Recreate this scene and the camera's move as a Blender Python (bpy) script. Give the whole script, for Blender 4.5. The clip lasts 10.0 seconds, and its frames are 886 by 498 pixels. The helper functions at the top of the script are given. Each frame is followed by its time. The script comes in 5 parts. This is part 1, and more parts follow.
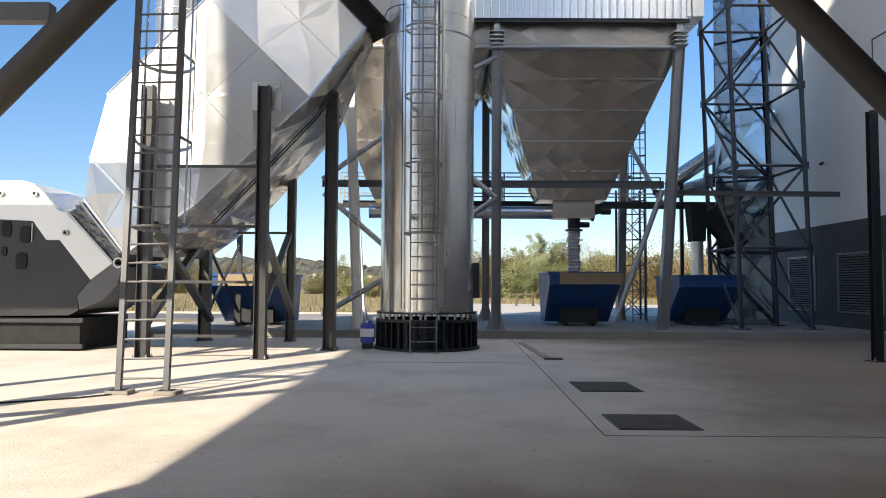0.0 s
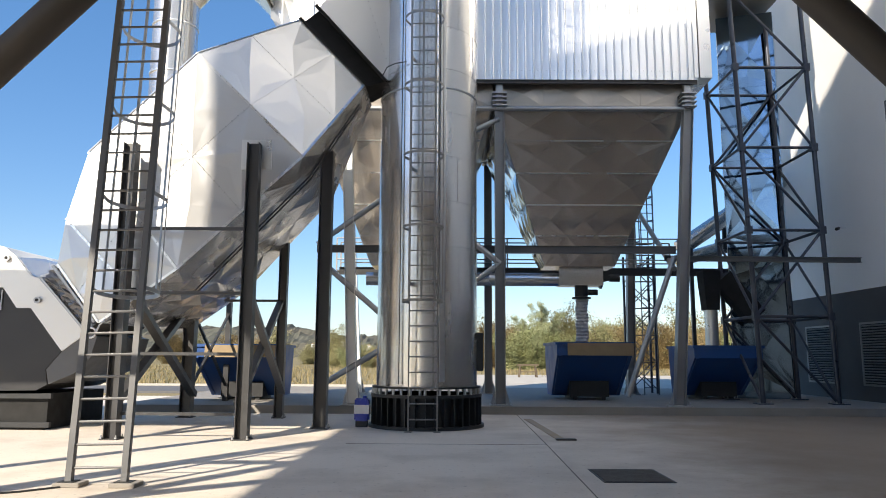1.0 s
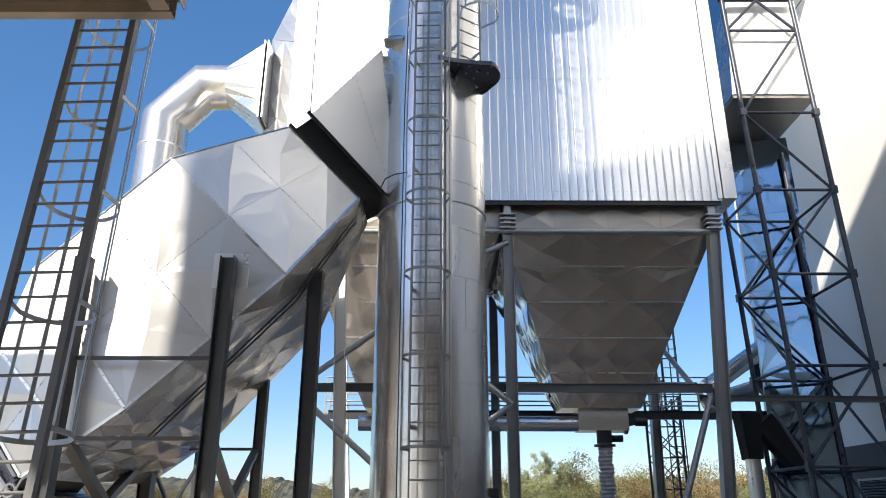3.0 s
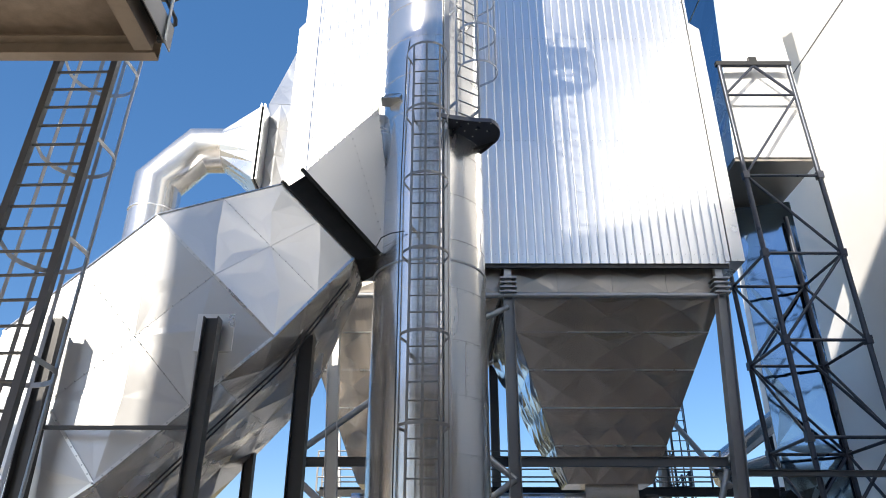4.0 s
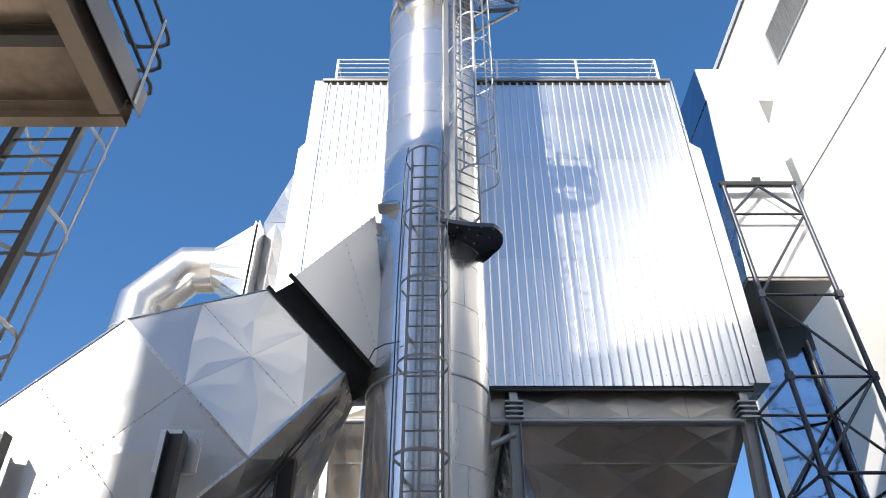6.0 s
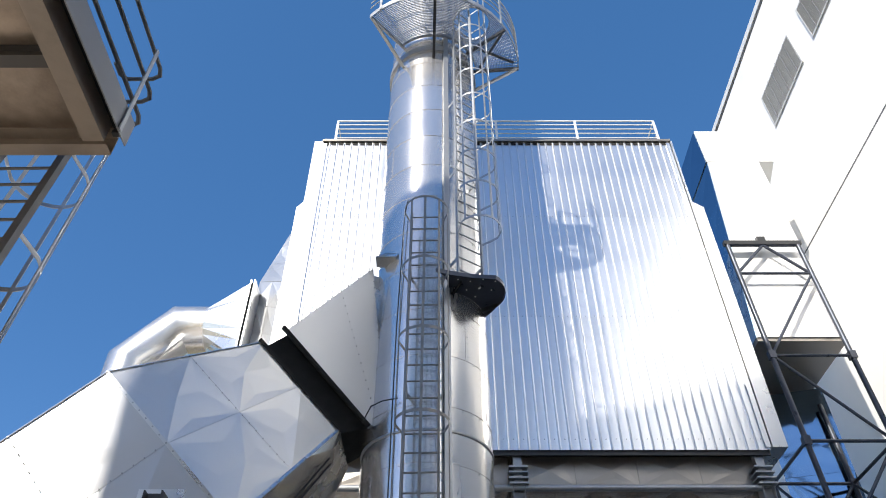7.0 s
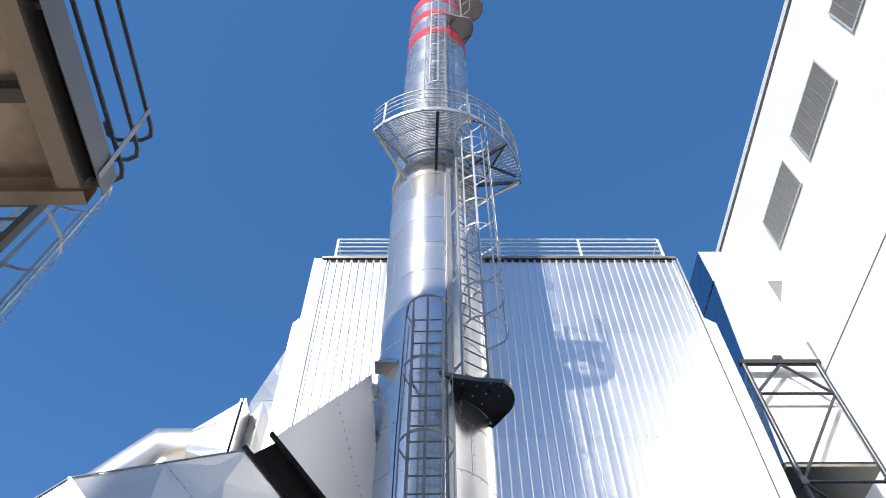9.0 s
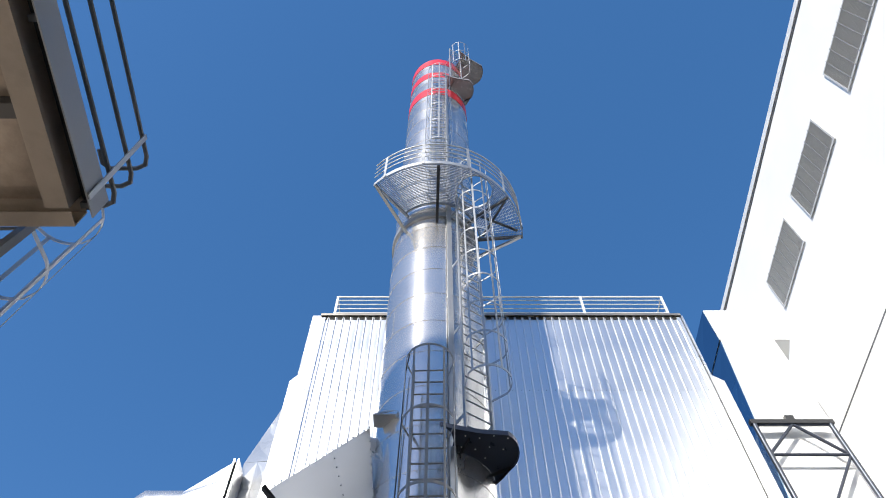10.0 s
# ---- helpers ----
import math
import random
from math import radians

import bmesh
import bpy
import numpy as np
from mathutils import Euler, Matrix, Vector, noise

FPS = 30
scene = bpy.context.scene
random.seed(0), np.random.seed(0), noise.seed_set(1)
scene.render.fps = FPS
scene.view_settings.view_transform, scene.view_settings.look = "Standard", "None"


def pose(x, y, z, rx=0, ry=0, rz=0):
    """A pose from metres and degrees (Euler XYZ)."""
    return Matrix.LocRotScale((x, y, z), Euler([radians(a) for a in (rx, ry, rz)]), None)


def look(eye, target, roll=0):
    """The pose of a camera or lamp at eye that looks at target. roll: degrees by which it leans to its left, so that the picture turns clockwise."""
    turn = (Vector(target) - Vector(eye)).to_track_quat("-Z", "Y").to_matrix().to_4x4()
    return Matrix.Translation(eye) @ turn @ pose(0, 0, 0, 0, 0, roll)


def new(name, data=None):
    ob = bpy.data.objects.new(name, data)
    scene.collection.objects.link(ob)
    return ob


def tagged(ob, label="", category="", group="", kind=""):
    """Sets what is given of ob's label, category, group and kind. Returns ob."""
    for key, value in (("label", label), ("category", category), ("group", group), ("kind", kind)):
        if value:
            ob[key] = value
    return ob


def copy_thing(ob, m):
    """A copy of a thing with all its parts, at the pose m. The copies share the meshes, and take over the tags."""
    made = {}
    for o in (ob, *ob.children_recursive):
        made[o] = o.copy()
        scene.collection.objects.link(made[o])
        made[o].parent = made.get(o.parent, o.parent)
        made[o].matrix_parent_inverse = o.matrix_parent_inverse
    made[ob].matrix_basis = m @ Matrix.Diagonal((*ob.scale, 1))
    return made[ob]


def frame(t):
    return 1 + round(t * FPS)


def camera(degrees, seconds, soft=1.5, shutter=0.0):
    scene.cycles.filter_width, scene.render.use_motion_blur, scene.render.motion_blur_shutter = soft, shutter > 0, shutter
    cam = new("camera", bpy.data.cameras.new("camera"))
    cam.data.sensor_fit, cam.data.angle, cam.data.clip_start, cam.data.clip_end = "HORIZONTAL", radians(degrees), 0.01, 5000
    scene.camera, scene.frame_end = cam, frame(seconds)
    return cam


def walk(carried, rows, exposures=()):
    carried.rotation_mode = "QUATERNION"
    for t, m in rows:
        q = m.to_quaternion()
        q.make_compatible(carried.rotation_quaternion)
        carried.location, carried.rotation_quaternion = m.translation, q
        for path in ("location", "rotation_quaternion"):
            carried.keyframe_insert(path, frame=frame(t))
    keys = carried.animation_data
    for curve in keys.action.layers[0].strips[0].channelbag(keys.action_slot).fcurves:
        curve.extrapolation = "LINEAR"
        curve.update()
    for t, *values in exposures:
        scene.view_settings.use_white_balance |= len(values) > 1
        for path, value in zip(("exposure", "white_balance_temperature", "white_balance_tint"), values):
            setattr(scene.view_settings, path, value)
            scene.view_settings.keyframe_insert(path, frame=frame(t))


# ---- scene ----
cam = camera(63.0, 10.0, 0.95)
PATH = [
    (0, (-0.144, -0.218, 1.403), (-0.155, 1.779, 1.507), 0.3),
    (0.5, (-0.156, 0.325, 1.419), (-0.169, 2.316, 1.613), 0.3),
    (1, (-0.172, 0.85, 1.448), (-0.184, 2.828, 1.742), 0.3),
    (1.5, (-0.225, 1.437, 1.497), (-0.236, 3.399, 1.884), 0.4),
    (2, (-0.276, 2.013, 1.523), (-0.284, 3.952, 2.011), 0.3),
    (2.5, (-0.34, 2.552, 1.537), (-0.346, 4.464, 2.125), 0.2),
    (4, (-0.366, 3.7, 1.612), (-0.363, 5.501, 2.48), 0.0),
    (4.5, (-0.322, 3.982, 1.616), (-0.329, 5.737, 2.576), 0.0),
    (5, (-0.335, 4.321, 1.625), (-0.335, 6.026, 2.671), -0.1),
    (5.5, (-0.337, 4.628, 1.627), (-0.337, 6.281, 2.753), -0.0),
    (7, (-0.361, 5.504, 1.644), (-0.358, 6.973, 3.001), -0.1),
    (7.5, (-0.37, 5.771, 1.636), (-0.368, 7.17, 3.066), -0.2),
    (8, (-0.386, 6.042, 1.67), (-0.382, 7.372, 3.164), -0.1),
    (8.5, (-0.39, 6.311, 1.669), (-0.389, 7.565, 3.227), -0.2),
    (9, (-0.435, 6.536, 1.665), (-0.43, 7.711, 3.283), -0.2),
    (9.5, (-0.441, 6.756, 1.665), (-0.435, 7.851, 3.338), -0.3),
    (10, (-0.45, 6.996, 1.672), (-0.446, 8.011, 3.395), -0.2),
]
walk(cam, [(t, look(eye, target, roll)) for t, eye, target, roll in PATH], [(0, 0.97, 7400, 10), (2.5, 0.84, 7100, 10), (4.5, 0.76, 6900, 10), (7, 0.68, 6650, 10), (10, 0.64, 6500, 10)])

# ---- world, sun ----
SUN_WAY = Vector((0.60, 1.0, -0.75)).normalized()
world = bpy.data.worlds.new("world")
scene.world = world
world.use_nodes = True
wn = world.node_tree
sky = wn.nodes.new("ShaderNodeTexSky")
sky.sky_type = "NISHITA"
sky.sun_disc = False
sky.sun_elevation = radians(32.7)
sky.sun_rotation = radians(211)
sky.air_density = 1.0
sky.dust_density = 0.45
sky.ozone_density = 2.2
wn.nodes["Background"].inputs["Strength"].default_value = 0.121
tone = wn.nodes.new("ShaderNodeHueSaturation")
tone.inputs["Saturation"].default_value = 1.2
tint = wn.nodes.new("ShaderNodeMix")
tint.data_type, tint.blend_type = "RGBA", "MULTIPLY"
tint.inputs[0].default_value = 1.0
tint.inputs[7].default_value = (0.92, 0.95, 1.08, 1)
wn.links.new(sky.outputs["Color"], tone.inputs["Color"])
wn.links.new(tone.outputs["Color"], tint.inputs[6])
haze = wn.nodes.new("ShaderNodeMix")
haze.data_type = "RGBA"
haze.inputs[0].default_value = 0.40
haze.inputs[7].default_value = (0.27, 1.1, 2.65, 1)
wn.links.new(tint.outputs[2], haze.inputs[6])
wn.links.new(haze.outputs[2], wn.nodes["Background"].inputs["Color"])
sun = new("sun", bpy.data.lights.new("sun", "SUN"))
sun.data.energy = 4.3
sun.data.angle = radians(0.5)
sun.data.color = (1.0, 0.95, 0.87)
sun.matrix_world = look((-20, -30, 40), Vector((-20, -30, 40)) + SUN_WAY)


# ---- materials ----
def material(name, colour, rough=0.5, metal=0.0, vary=0.12, scale=3.0, bump=0.0, bump_scale=40.0, stain=0.0,
             stain_colour=(0.1, 0.08, 0.06), stain_scale=0.7, rough_vary=0.1, per_object=0.0, stretch=(1, 1, 1)):
    m = bpy.data.materials.new(name)
    m.use_nodes = True
    n, l = m.node_tree.nodes, m.node_tree.links
    b = n["Principled BSDF"]
    b.inputs["Metallic"].default_value = metal
    co = n.new("ShaderNodeTexCoord")
    mp = n.new("ShaderNodeMapping")
    mp.inputs["Scale"].default_value = stretch
    l.new(co.outputs["Object"], mp.inputs["Vector"])
    big = n.new("ShaderNodeTexNoise")
    big.inputs["Scale"].default_value = scale
    big.inputs["Detail"].default_value = 5
    l.new(mp.outputs["Vector"], big.inputs["Vector"])
    mix = n.new("ShaderNodeMix")
    mix.data_type = "RGBA"
    mix.inputs[6].default_value = tuple(max(0, c * (1 - vary)) for c in colour) + (1,)
    mix.inputs[7].default_value = tuple(min(1, c * (1 + vary)) for c in colour) + (1,)
    l.new(big.outputs["Fac"], mix.inputs[0])
    out = mix.outputs[2]
    if stain > 0:
        st = n.new("ShaderNodeTexNoise")
        st.inputs["Scale"].default_value = stain_scale
        st.inputs["Detail"].default_value = 8
        st.inputs["Roughness"].default_value = 0.65
        l.new(mp.outputs["Vector"], st.inputs["Vector"])
        ramp = n.new("ShaderNodeMapRange")
        ramp.inputs[1].default_value, ramp.inputs[2].default_value = 0.48, 0.72
        ramp.inputs[3].default_value, ramp.inputs[4].default_value = 0.0, stain
        l.new(st.outputs["Fac"], ramp.inputs[0])
        mx = n.new("ShaderNodeMix")
        mx.data_type = "RGBA"
        mx.inputs[7].default_value = tuple(stain_colour) + (1,)
        l.new(ramp.outputs[0], mx.inputs[0])
        l.new(out, mx.inputs[6])
        out = mx.outputs[2]
    if per_object > 0:
        oi = n.new("ShaderNodeObjectInfo")
        hs = n.new("ShaderNodeHueSaturation")
        mr = n.new("ShaderNodeMapRange")
        mr.inputs[3].default_value, mr.inputs[4].default_value = 1 - per_object, 1 + per_object
        l.new(oi.outputs["Random"], mr.inputs[0])
        l.new(mr.outputs[0], hs.inputs["Value"])
        l.new(out, hs.inputs["Color"])
        out = hs.outputs["Color"]
    l.new(out, b.inputs["Base Color"])
    rr = n.new("ShaderNodeMapRange")
    rr.inputs[1].default_value, rr.inputs[2].default_value = 0.3, 0.7
    rr.inputs[3].default_value, rr.inputs[4].default_value = max(0.02, rough - rough_vary), min(1, rough + rough_vary)
    fine = n.new("ShaderNodeTexNoise")
    fine.inputs["Scale"].default_value = bump_scale
    fine.inputs["Detail"].default_value = 4
    l.new(mp.outputs["Vector"], fine.inputs["Vector"])
    l.new(big.outputs["Fac"], rr.inputs[0])
    l.new(rr.outputs[0], b.inputs["Roughness"])
    if bump > 0:
        bp = n.new("ShaderNodeBump")
        bp.inputs["Strength"].default_value = bump
        bp.inputs["Distance"].default_value = 0.02
        l.new(fine.outputs["Fac"], bp.inputs["Height"])
        l.new(bp.outputs["Normal"], b.inputs["Normal"])
    return m


M_ALU = material("aluminium_sheet", (0.80, 0.80, 0.79), 0.29, 0.82, 0.04, 0.9, 0.0, 5.0, rough_vary=0.06, per_object=0.06)
M_DUCT = material("matt_aluminium_sheet", (0.63, 0.635, 0.64), 0.36, 0.72, 0.05, 0.9, 0.0, 5.0, rough_vary=0.06, per_object=0.06)
# Pale warm tone stands in for the lit floor mirrored from below.
M_UNDER = material("creased_floor_tinted_underside", (0.78, 0.75, 0.71), 0.24, 0.78, 0.06, 1.5, 0.06, 2.2, rough_vary=0.06, per_object=0.10)
# Warm cast of the reflected concrete floor is put into the sheet colour.
M_HOP = material("floor_tinted_hopper_sheet", (0.70, 0.65, 0.595), 0.235, 0.9, 0.05, 1.0, 0.0, 2.0, rough_vary=0.03, per_object=0.05)
# Sky blue that the foil would mirror is put into its colour.
M_FOIL = material("creased_sky_tinted_foil", (0.48, 0.57, 0.70), 0.10, 1.0, 0.05, 2.0, 0.5, 3.5, rough_vary=0.04)
# Blue of the reflected sky is tinted into the base colour.
M_MIRROR = material("sky_tinted_mirror_sheet", (0.27, 0.38, 0.48), 0.09, 1.0, 0.05, 1.0, 0.008, 1.2, rough_vary=0.04, per_object=0.05)
# Darkened hopper sheet, also painted as shade on the roof trim and duct underside.
M_COLLAR = material("darkened_collar_sheet", (0.36, 0.33, 0.295), 0.42, 0.85, 0.07, 1.0, 0.04, 2.0, rough_vary=0.08, per_object=0.07)
M_CORR = material("corrugated_aluminium", (0.745, 0.755, 0.765), 0.315, 0.89, 0.04, 0.8, 0.0, 6.0, rough_vary=0.04, per_object=0.03)
M_STACK = material("stack_steel", (0.74, 0.725, 0.70), 0.225, 0.84, 0.06, 1.2, 0.02, 2.0, rough_vary=0.06, per_object=0.05, stretch=(1, 1, 0.25))
# rolled sheet: reflections smear up and down, and stay crisp round the shell
brushed = M_STACK.node_tree.nodes["Principled BSDF"]
brushed.inputs["Anisotropic"].default_value = 0.4
brushed.inputs["Anisotropic Rotation"].default_value = 0.25
M_GALV = material("galvanised_steel", (0.42, 0.43, 0.44), 0.45, 0.75, 0.2, 9.0, 0.05, 60.0)
# Darker copy of the galvanised steel that paints the lowest ladder flight as shaded.
M_GALV_SHADED = material("shade_darkened_galvanising", (0.26, 0.252, 0.24), 0.5, 0.55, 0.25, 9.0, 0.05, 60.0)
M_DARK = material("dark_painted_steel", (0.022, 0.023, 0.025), 0.5, 0.0, 0.25, 5.0, 0.05, 50.0)
M_LEG = material("dark_grey_column_paint", (0.05, 0.05, 0.052), 0.4, 0.15, 0.2, 4.0, 0.05, 50.0)
M_PALE = material("pale_grey_painted_steel", (0.27, 0.27, 0.27), 0.42, 0.3, 0.1, 4.0, 0.04, 50.0)
M_GREY = material("grey_painted_steel", (0.11, 0.112, 0.116), 0.45, 0.1, 0.15, 4.0, 0.05, 50.0)
M_NAVY = material("blue_grey_painted_steel", (0.062, 0.070, 0.092), 0.36, 0.45, 0.2, 4.0, 0.05, 50.0)
M_BROWN = material("brown_painted_steel", (0.07, 0.062, 0.055), 0.5, 0.0, 0.2, 4.0, 0.05, 50.0)
M_SOFFIT = material("worn_brown_soffit", (0.36, 0.29, 0.225), 0.34, 0.65, 0.3, 1.6, 0.2, 14.0, 0.7, (0.07, 0.052, 0.038), 0.9)
M_COVER = material("worn_cover_plate", (0.045, 0.036, 0.028), 0.75, 0.0, 0.25, 6.0, 0.2, 60.0)
M_BLACK = material("black_flange", (0.012, 0.012, 0.012), 0.85, 0.0, 0.3, 5.0)
M_DECKPLATE = material("deck_underside", (0.32, 0.26, 0.20), 0.6, 0.0, 0.15, 3.0, 0.1, 30.0, 0.5, (0.12, 0.10, 0.08), 1.2)
M_CONC = material("yard_concrete", (0.68, 0.61, 0.53), 0.82, 0.0, 0.14, 0.35, 0.3, 45.0, 0.62, (0.33, 0.27, 0.21), 0.4, 0.1)


def soiled_shaded_concrete(m, dirt_shade, dark_x, dark_w):
    """Brown soiling and painted shade deepening towards +x, patchy at its edges, with fine speckles."""
    n, l = m.node_tree.nodes, m.node_tree.links
    bsdf = [k for k in n if k.type == "BSDF_PRINCIPLED"][0]
    src = bsdf.inputs["Base Color"].links[0].from_socket
    co = n.new("ShaderNodeTexCoord")
    sep = n.new("ShaderNodeSeparateXYZ")
    l.new(co.outputs["Object"], sep.inputs[0])
    no = n.new("ShaderNodeTexNoise")
    no.inputs["Scale"].default_value, no.inputs["Detail"].default_value = 0.28, 7
    no.inputs["Roughness"].default_value = 0.6
    l.new(co.outputs["Object"], no.inputs["Vector"])
    wob = n.new("ShaderNodeMath")
    wob.operation = "MULTIPLY_ADD"
    wob.inputs[1].default_value = 9.0
    l.new(no.outputs["Fac"], wob.inputs[0])
    l.new(sep.outputs["X"], wob.inputs[2])
    mr = n.new("ShaderNodeMapRange")
    mr.interpolation_type = "SMOOTHSTEP"
    mr.inputs[1].default_value, mr.inputs[2].default_value = dark_x + 4.5, dark_x + 4.5 + dark_w
    mr.inputs[3].default_value, mr.inputs[4].default_value = 0.0, 0.85
    l.new(wob.outputs[0], mr.inputs[0])
    # Second mask paints the near strip darker, leaving the sunlit left side pale.
    wy = n.new("ShaderNodeMath")
    wy.operation = "MULTIPLY_ADD"
    wy.inputs[1].default_value = 5.0
    l.new(no.outputs["Fac"], wy.inputs[0])
    l.new(sep.outputs["Y"], wy.inputs[2])
    my = n.new("ShaderNodeMapRange")
    my.interpolation_type = "SMOOTHSTEP"
    my.inputs[1].default_value, my.inputs[2].default_value = 9.6, 6.6
    my.inputs[3].default_value, my.inputs[4].default_value = 0.0, 0.75
    l.new(wy.outputs[0], my.inputs[0])
    mw = n.new("ShaderNodeMapRange")
    mw.interpolation_type = "SMOOTHSTEP"
    mw.inputs[1].default_value, mw.inputs[2].default_value = 2.0, 5.5
    l.new(wob.outputs[0], mw.inputs[0])
    both = n.new("ShaderNodeMath")
    both.operation = "MULTIPLY"
    l.new(my.outputs[0], both.inputs[0])
    l.new(mw.outputs[0], both.inputs[1])
    most = n.new("ShaderNodeMath")
    most.operation = "MAXIMUM"
    l.new(both.outputs[0], most.inputs[0])
    l.new(mr.outputs[0], most.inputs[1])
    mx = n.new("ShaderNodeMix")
    mx.data_type = "RGBA"
    mx.inputs[7].default_value = dirt_shade
    l.new(most.outputs[0], mx.inputs[0])
    l.new(src, mx.inputs[6])
    sp = n.new("ShaderNodeTexNoise")
    sp.inputs["Scale"].default_value, sp.inputs["Detail"].default_value = 14.0, 6
    l.new(co.outputs["Object"], sp.inputs["Vector"])
    sr = n.new("ShaderNodeMapRange")
    sr.inputs[1].default_value, sr.inputs[2].default_value = 0.62, 0.72
    sr.inputs[3].default_value, sr.inputs[4].default_value = 0.0, 0.45
    l.new(sp.outputs["Fac"], sr.inputs[0])
    m2 = n.new("ShaderNodeMix")
    m2.data_type = "RGBA"
    m2.inputs[7].default_value = (0.2, 0.165, 0.13, 1)
    l.new(sr.outputs[0], m2.inputs[0])
    l.new(mx.outputs[2], m2.inputs[6])
    l.new(m2.outputs[2], bsdf.inputs["Base Color"])


soiled_shaded_concrete(M_CONC, (0.175, 0.115, 0.07, 1), -0.5, 7.0)
M_PLINTH = material("plinth_concrete", (0.27, 0.25, 0.225), 0.85, 0.0, 0.15, 1.5, 0.3, 40.0, 0.4, (0.18, 0.16, 0.14), 0.8)
M_WALL = material("white_wall_panel", (0.86, 0.855, 0.84), 0.5, 0.0, 0.03, 0.5, 0.02, 20.0, 0.1, (0.6, 0.58, 0.55), 0.4)
M_BAND = material("grey_wall_base", (0.075, 0.077, 0.081), 0.7, 0.0, 0.08, 1.0, 0.15, 60.0, 0.25, (0.06, 0.06, 0.06), 0.6)
# Metallic finish makes the unseen south block reflect light back at the filter.
M_SHED = material("reflecting_block_cladding", (0.88, 0.87, 0.85), 0.38, 0.85, 0.06, 0.5, 0.05, 10.0, 0.2, (0.62, 0.61, 0.59), 0.4)
M_JOINT = material("joint_filler", (0.17, 0.145, 0.12), 0.9, 0.0, 0.2, 2.0)
M_LOUVRE = material("louvre_grey", (0.30, 0.30, 0.295), 0.45, 0.3, 0.08, 3.0)
M_BLUE = material("blue_skip_paint", (0.012, 0.075, 0.26), 0.45, 0.0, 0.2, 2.0, 0.08, 20.0, 0.4, (0.05, 0.06, 0.09), 1.5)
M_RUST = material("tan_skip_rim", (0.30, 0.22, 0.13), 0.6, 0.0, 0.25, 3.0, 0.1, 20.0)
M_RED = material("red_paint", (0.62, 0.03, 0.04), 0.35, 0.0, 0.1, 2.0)
M_BLUEP = material("blue_plastic", (0.02, 0.05, 0.40), 0.35, 0.0, 0.1, 4.0)
M_WHITEP = material("white_label", (0.75, 0.75, 0.75), 0.5, 0.0, 0.06, 4.0)
M_WHITE = material("white_sheet", (0.80, 0.80, 0.78), 0.4, 0.2, 0.05, 2.0, 0.05, 4.0)
M_GRASS = material("dry_grass_ground", (0.24, 0.19, 0.09), 0.95, 0.0, 0.4, 0.15, 0.6, 6.0, 0.6, (0.09, 0.10, 0.035), 0.05)
M_ROAD = material("road_asphalt", (0.12, 0.12, 0.125), 0.9, 0.0, 0.15, 0.5, 0.3, 60.0)
M_GRAVEL = material("pale_gravel", (0.46, 0.43, 0.38), 0.95, 0.0, 0.2, 0.8, 0.6, 25.0, 0.3, (0.3, 0.27, 0.22), 0.2)
M_BARK = material("bark", (0.10, 0.075, 0.05), 0.9, 0.0, 0.3, 10.0, 0.5, 30.0)
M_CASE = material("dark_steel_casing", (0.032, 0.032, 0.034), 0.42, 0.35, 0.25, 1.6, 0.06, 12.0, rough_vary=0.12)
M_SLAT = material("grey_louvre_slat", (0.58, 0.58, 0.57), 0.5, 0.2, 0.1, 3.0)
M_FABRIC = material("pale_sleeve_fabric", (0.42, 0.42, 0.43), 0.75, 0.0, 0.25, 9.0, 0.5, 14.0)
M_CRUMPLE = material("crumpled_bellows", (0.16, 0.16, 0.165), 0.3, 0.6, 0.4, 6.0, 0.6, 12.0)
M_HILL = material("distant_hill", (0.085, 0.085, 0.065), 1.0, 0.0, 0.6, 0.09, 0.0, 1.0, 0.7, (0.15, 0.115, 0.075), 0.03)


def leaf_material(name, a, b):
    m = bpy.data.materials.new(name)
    m.use_nodes = True
    n, l = m.node_tree.nodes, m.node_tree.links
    g = n.new("ShaderNodeNewGeometry")
    r = n.new("ShaderNodeValToRGB")
    r.color_ramp.elements[0].color = tuple(a) + (1,)
    r.color_ramp.elements[1].color = tuple(b) + (1,)
    l.new(g.outputs["Random Per Island"], r.inputs[0])
    l.new(r.outputs[0], n["Principled BSDF"].inputs["Base Color"])
    n["Principled BSDF"].inputs["Roughness"].default_value = 0.7
    return m


M_LEAF_GREEN = leaf_material("green_leaves", (0.09, 0.11, 0.04), (0.28, 0.29, 0.13))
M_LEAF_WILLOW = leaf_material("willow_leaves", (0.16, 0.19, 0.09), (0.36, 0.37, 0.21))
M_LEAF_OLIVE = leaf_material("olive_leaves", (0.11, 0.11, 0.045), (0.31, 0.28, 0.13))
M_LEAF_AUTUMN = leaf_material("autumn_leaves", (0.13, 0.10, 0.045), (0.34, 0.25, 0.12))
M_WEED = leaf_material("dry_weeds", (0.10, 0.095, 0.04), (0.33, 0.25, 0.12))
M_LEAF_RED = leaf_material("red_leaves", (0.28, 0.04, 0.02), (0.40, 0.12, 0.04))


# ---- mesh helpers ----
def part(name, bm, mat, parent=None, label="", smooth=False):
    me = bpy.data.meshes.new(name)
    bmesh.ops.recalc_face_normals(bm, faces=bm.faces[:])
    bm.to_mesh(me)
    bm.free()
    me.materials.append(mat)
    if smooth:
        for p in me.polygons:
            p.use_smooth = True
        me.set_sharp_from_angle(angle=radians(35))
    ob = new(name, me)
    if parent is not None:
        ob.parent = parent
    return tagged(ob, label)


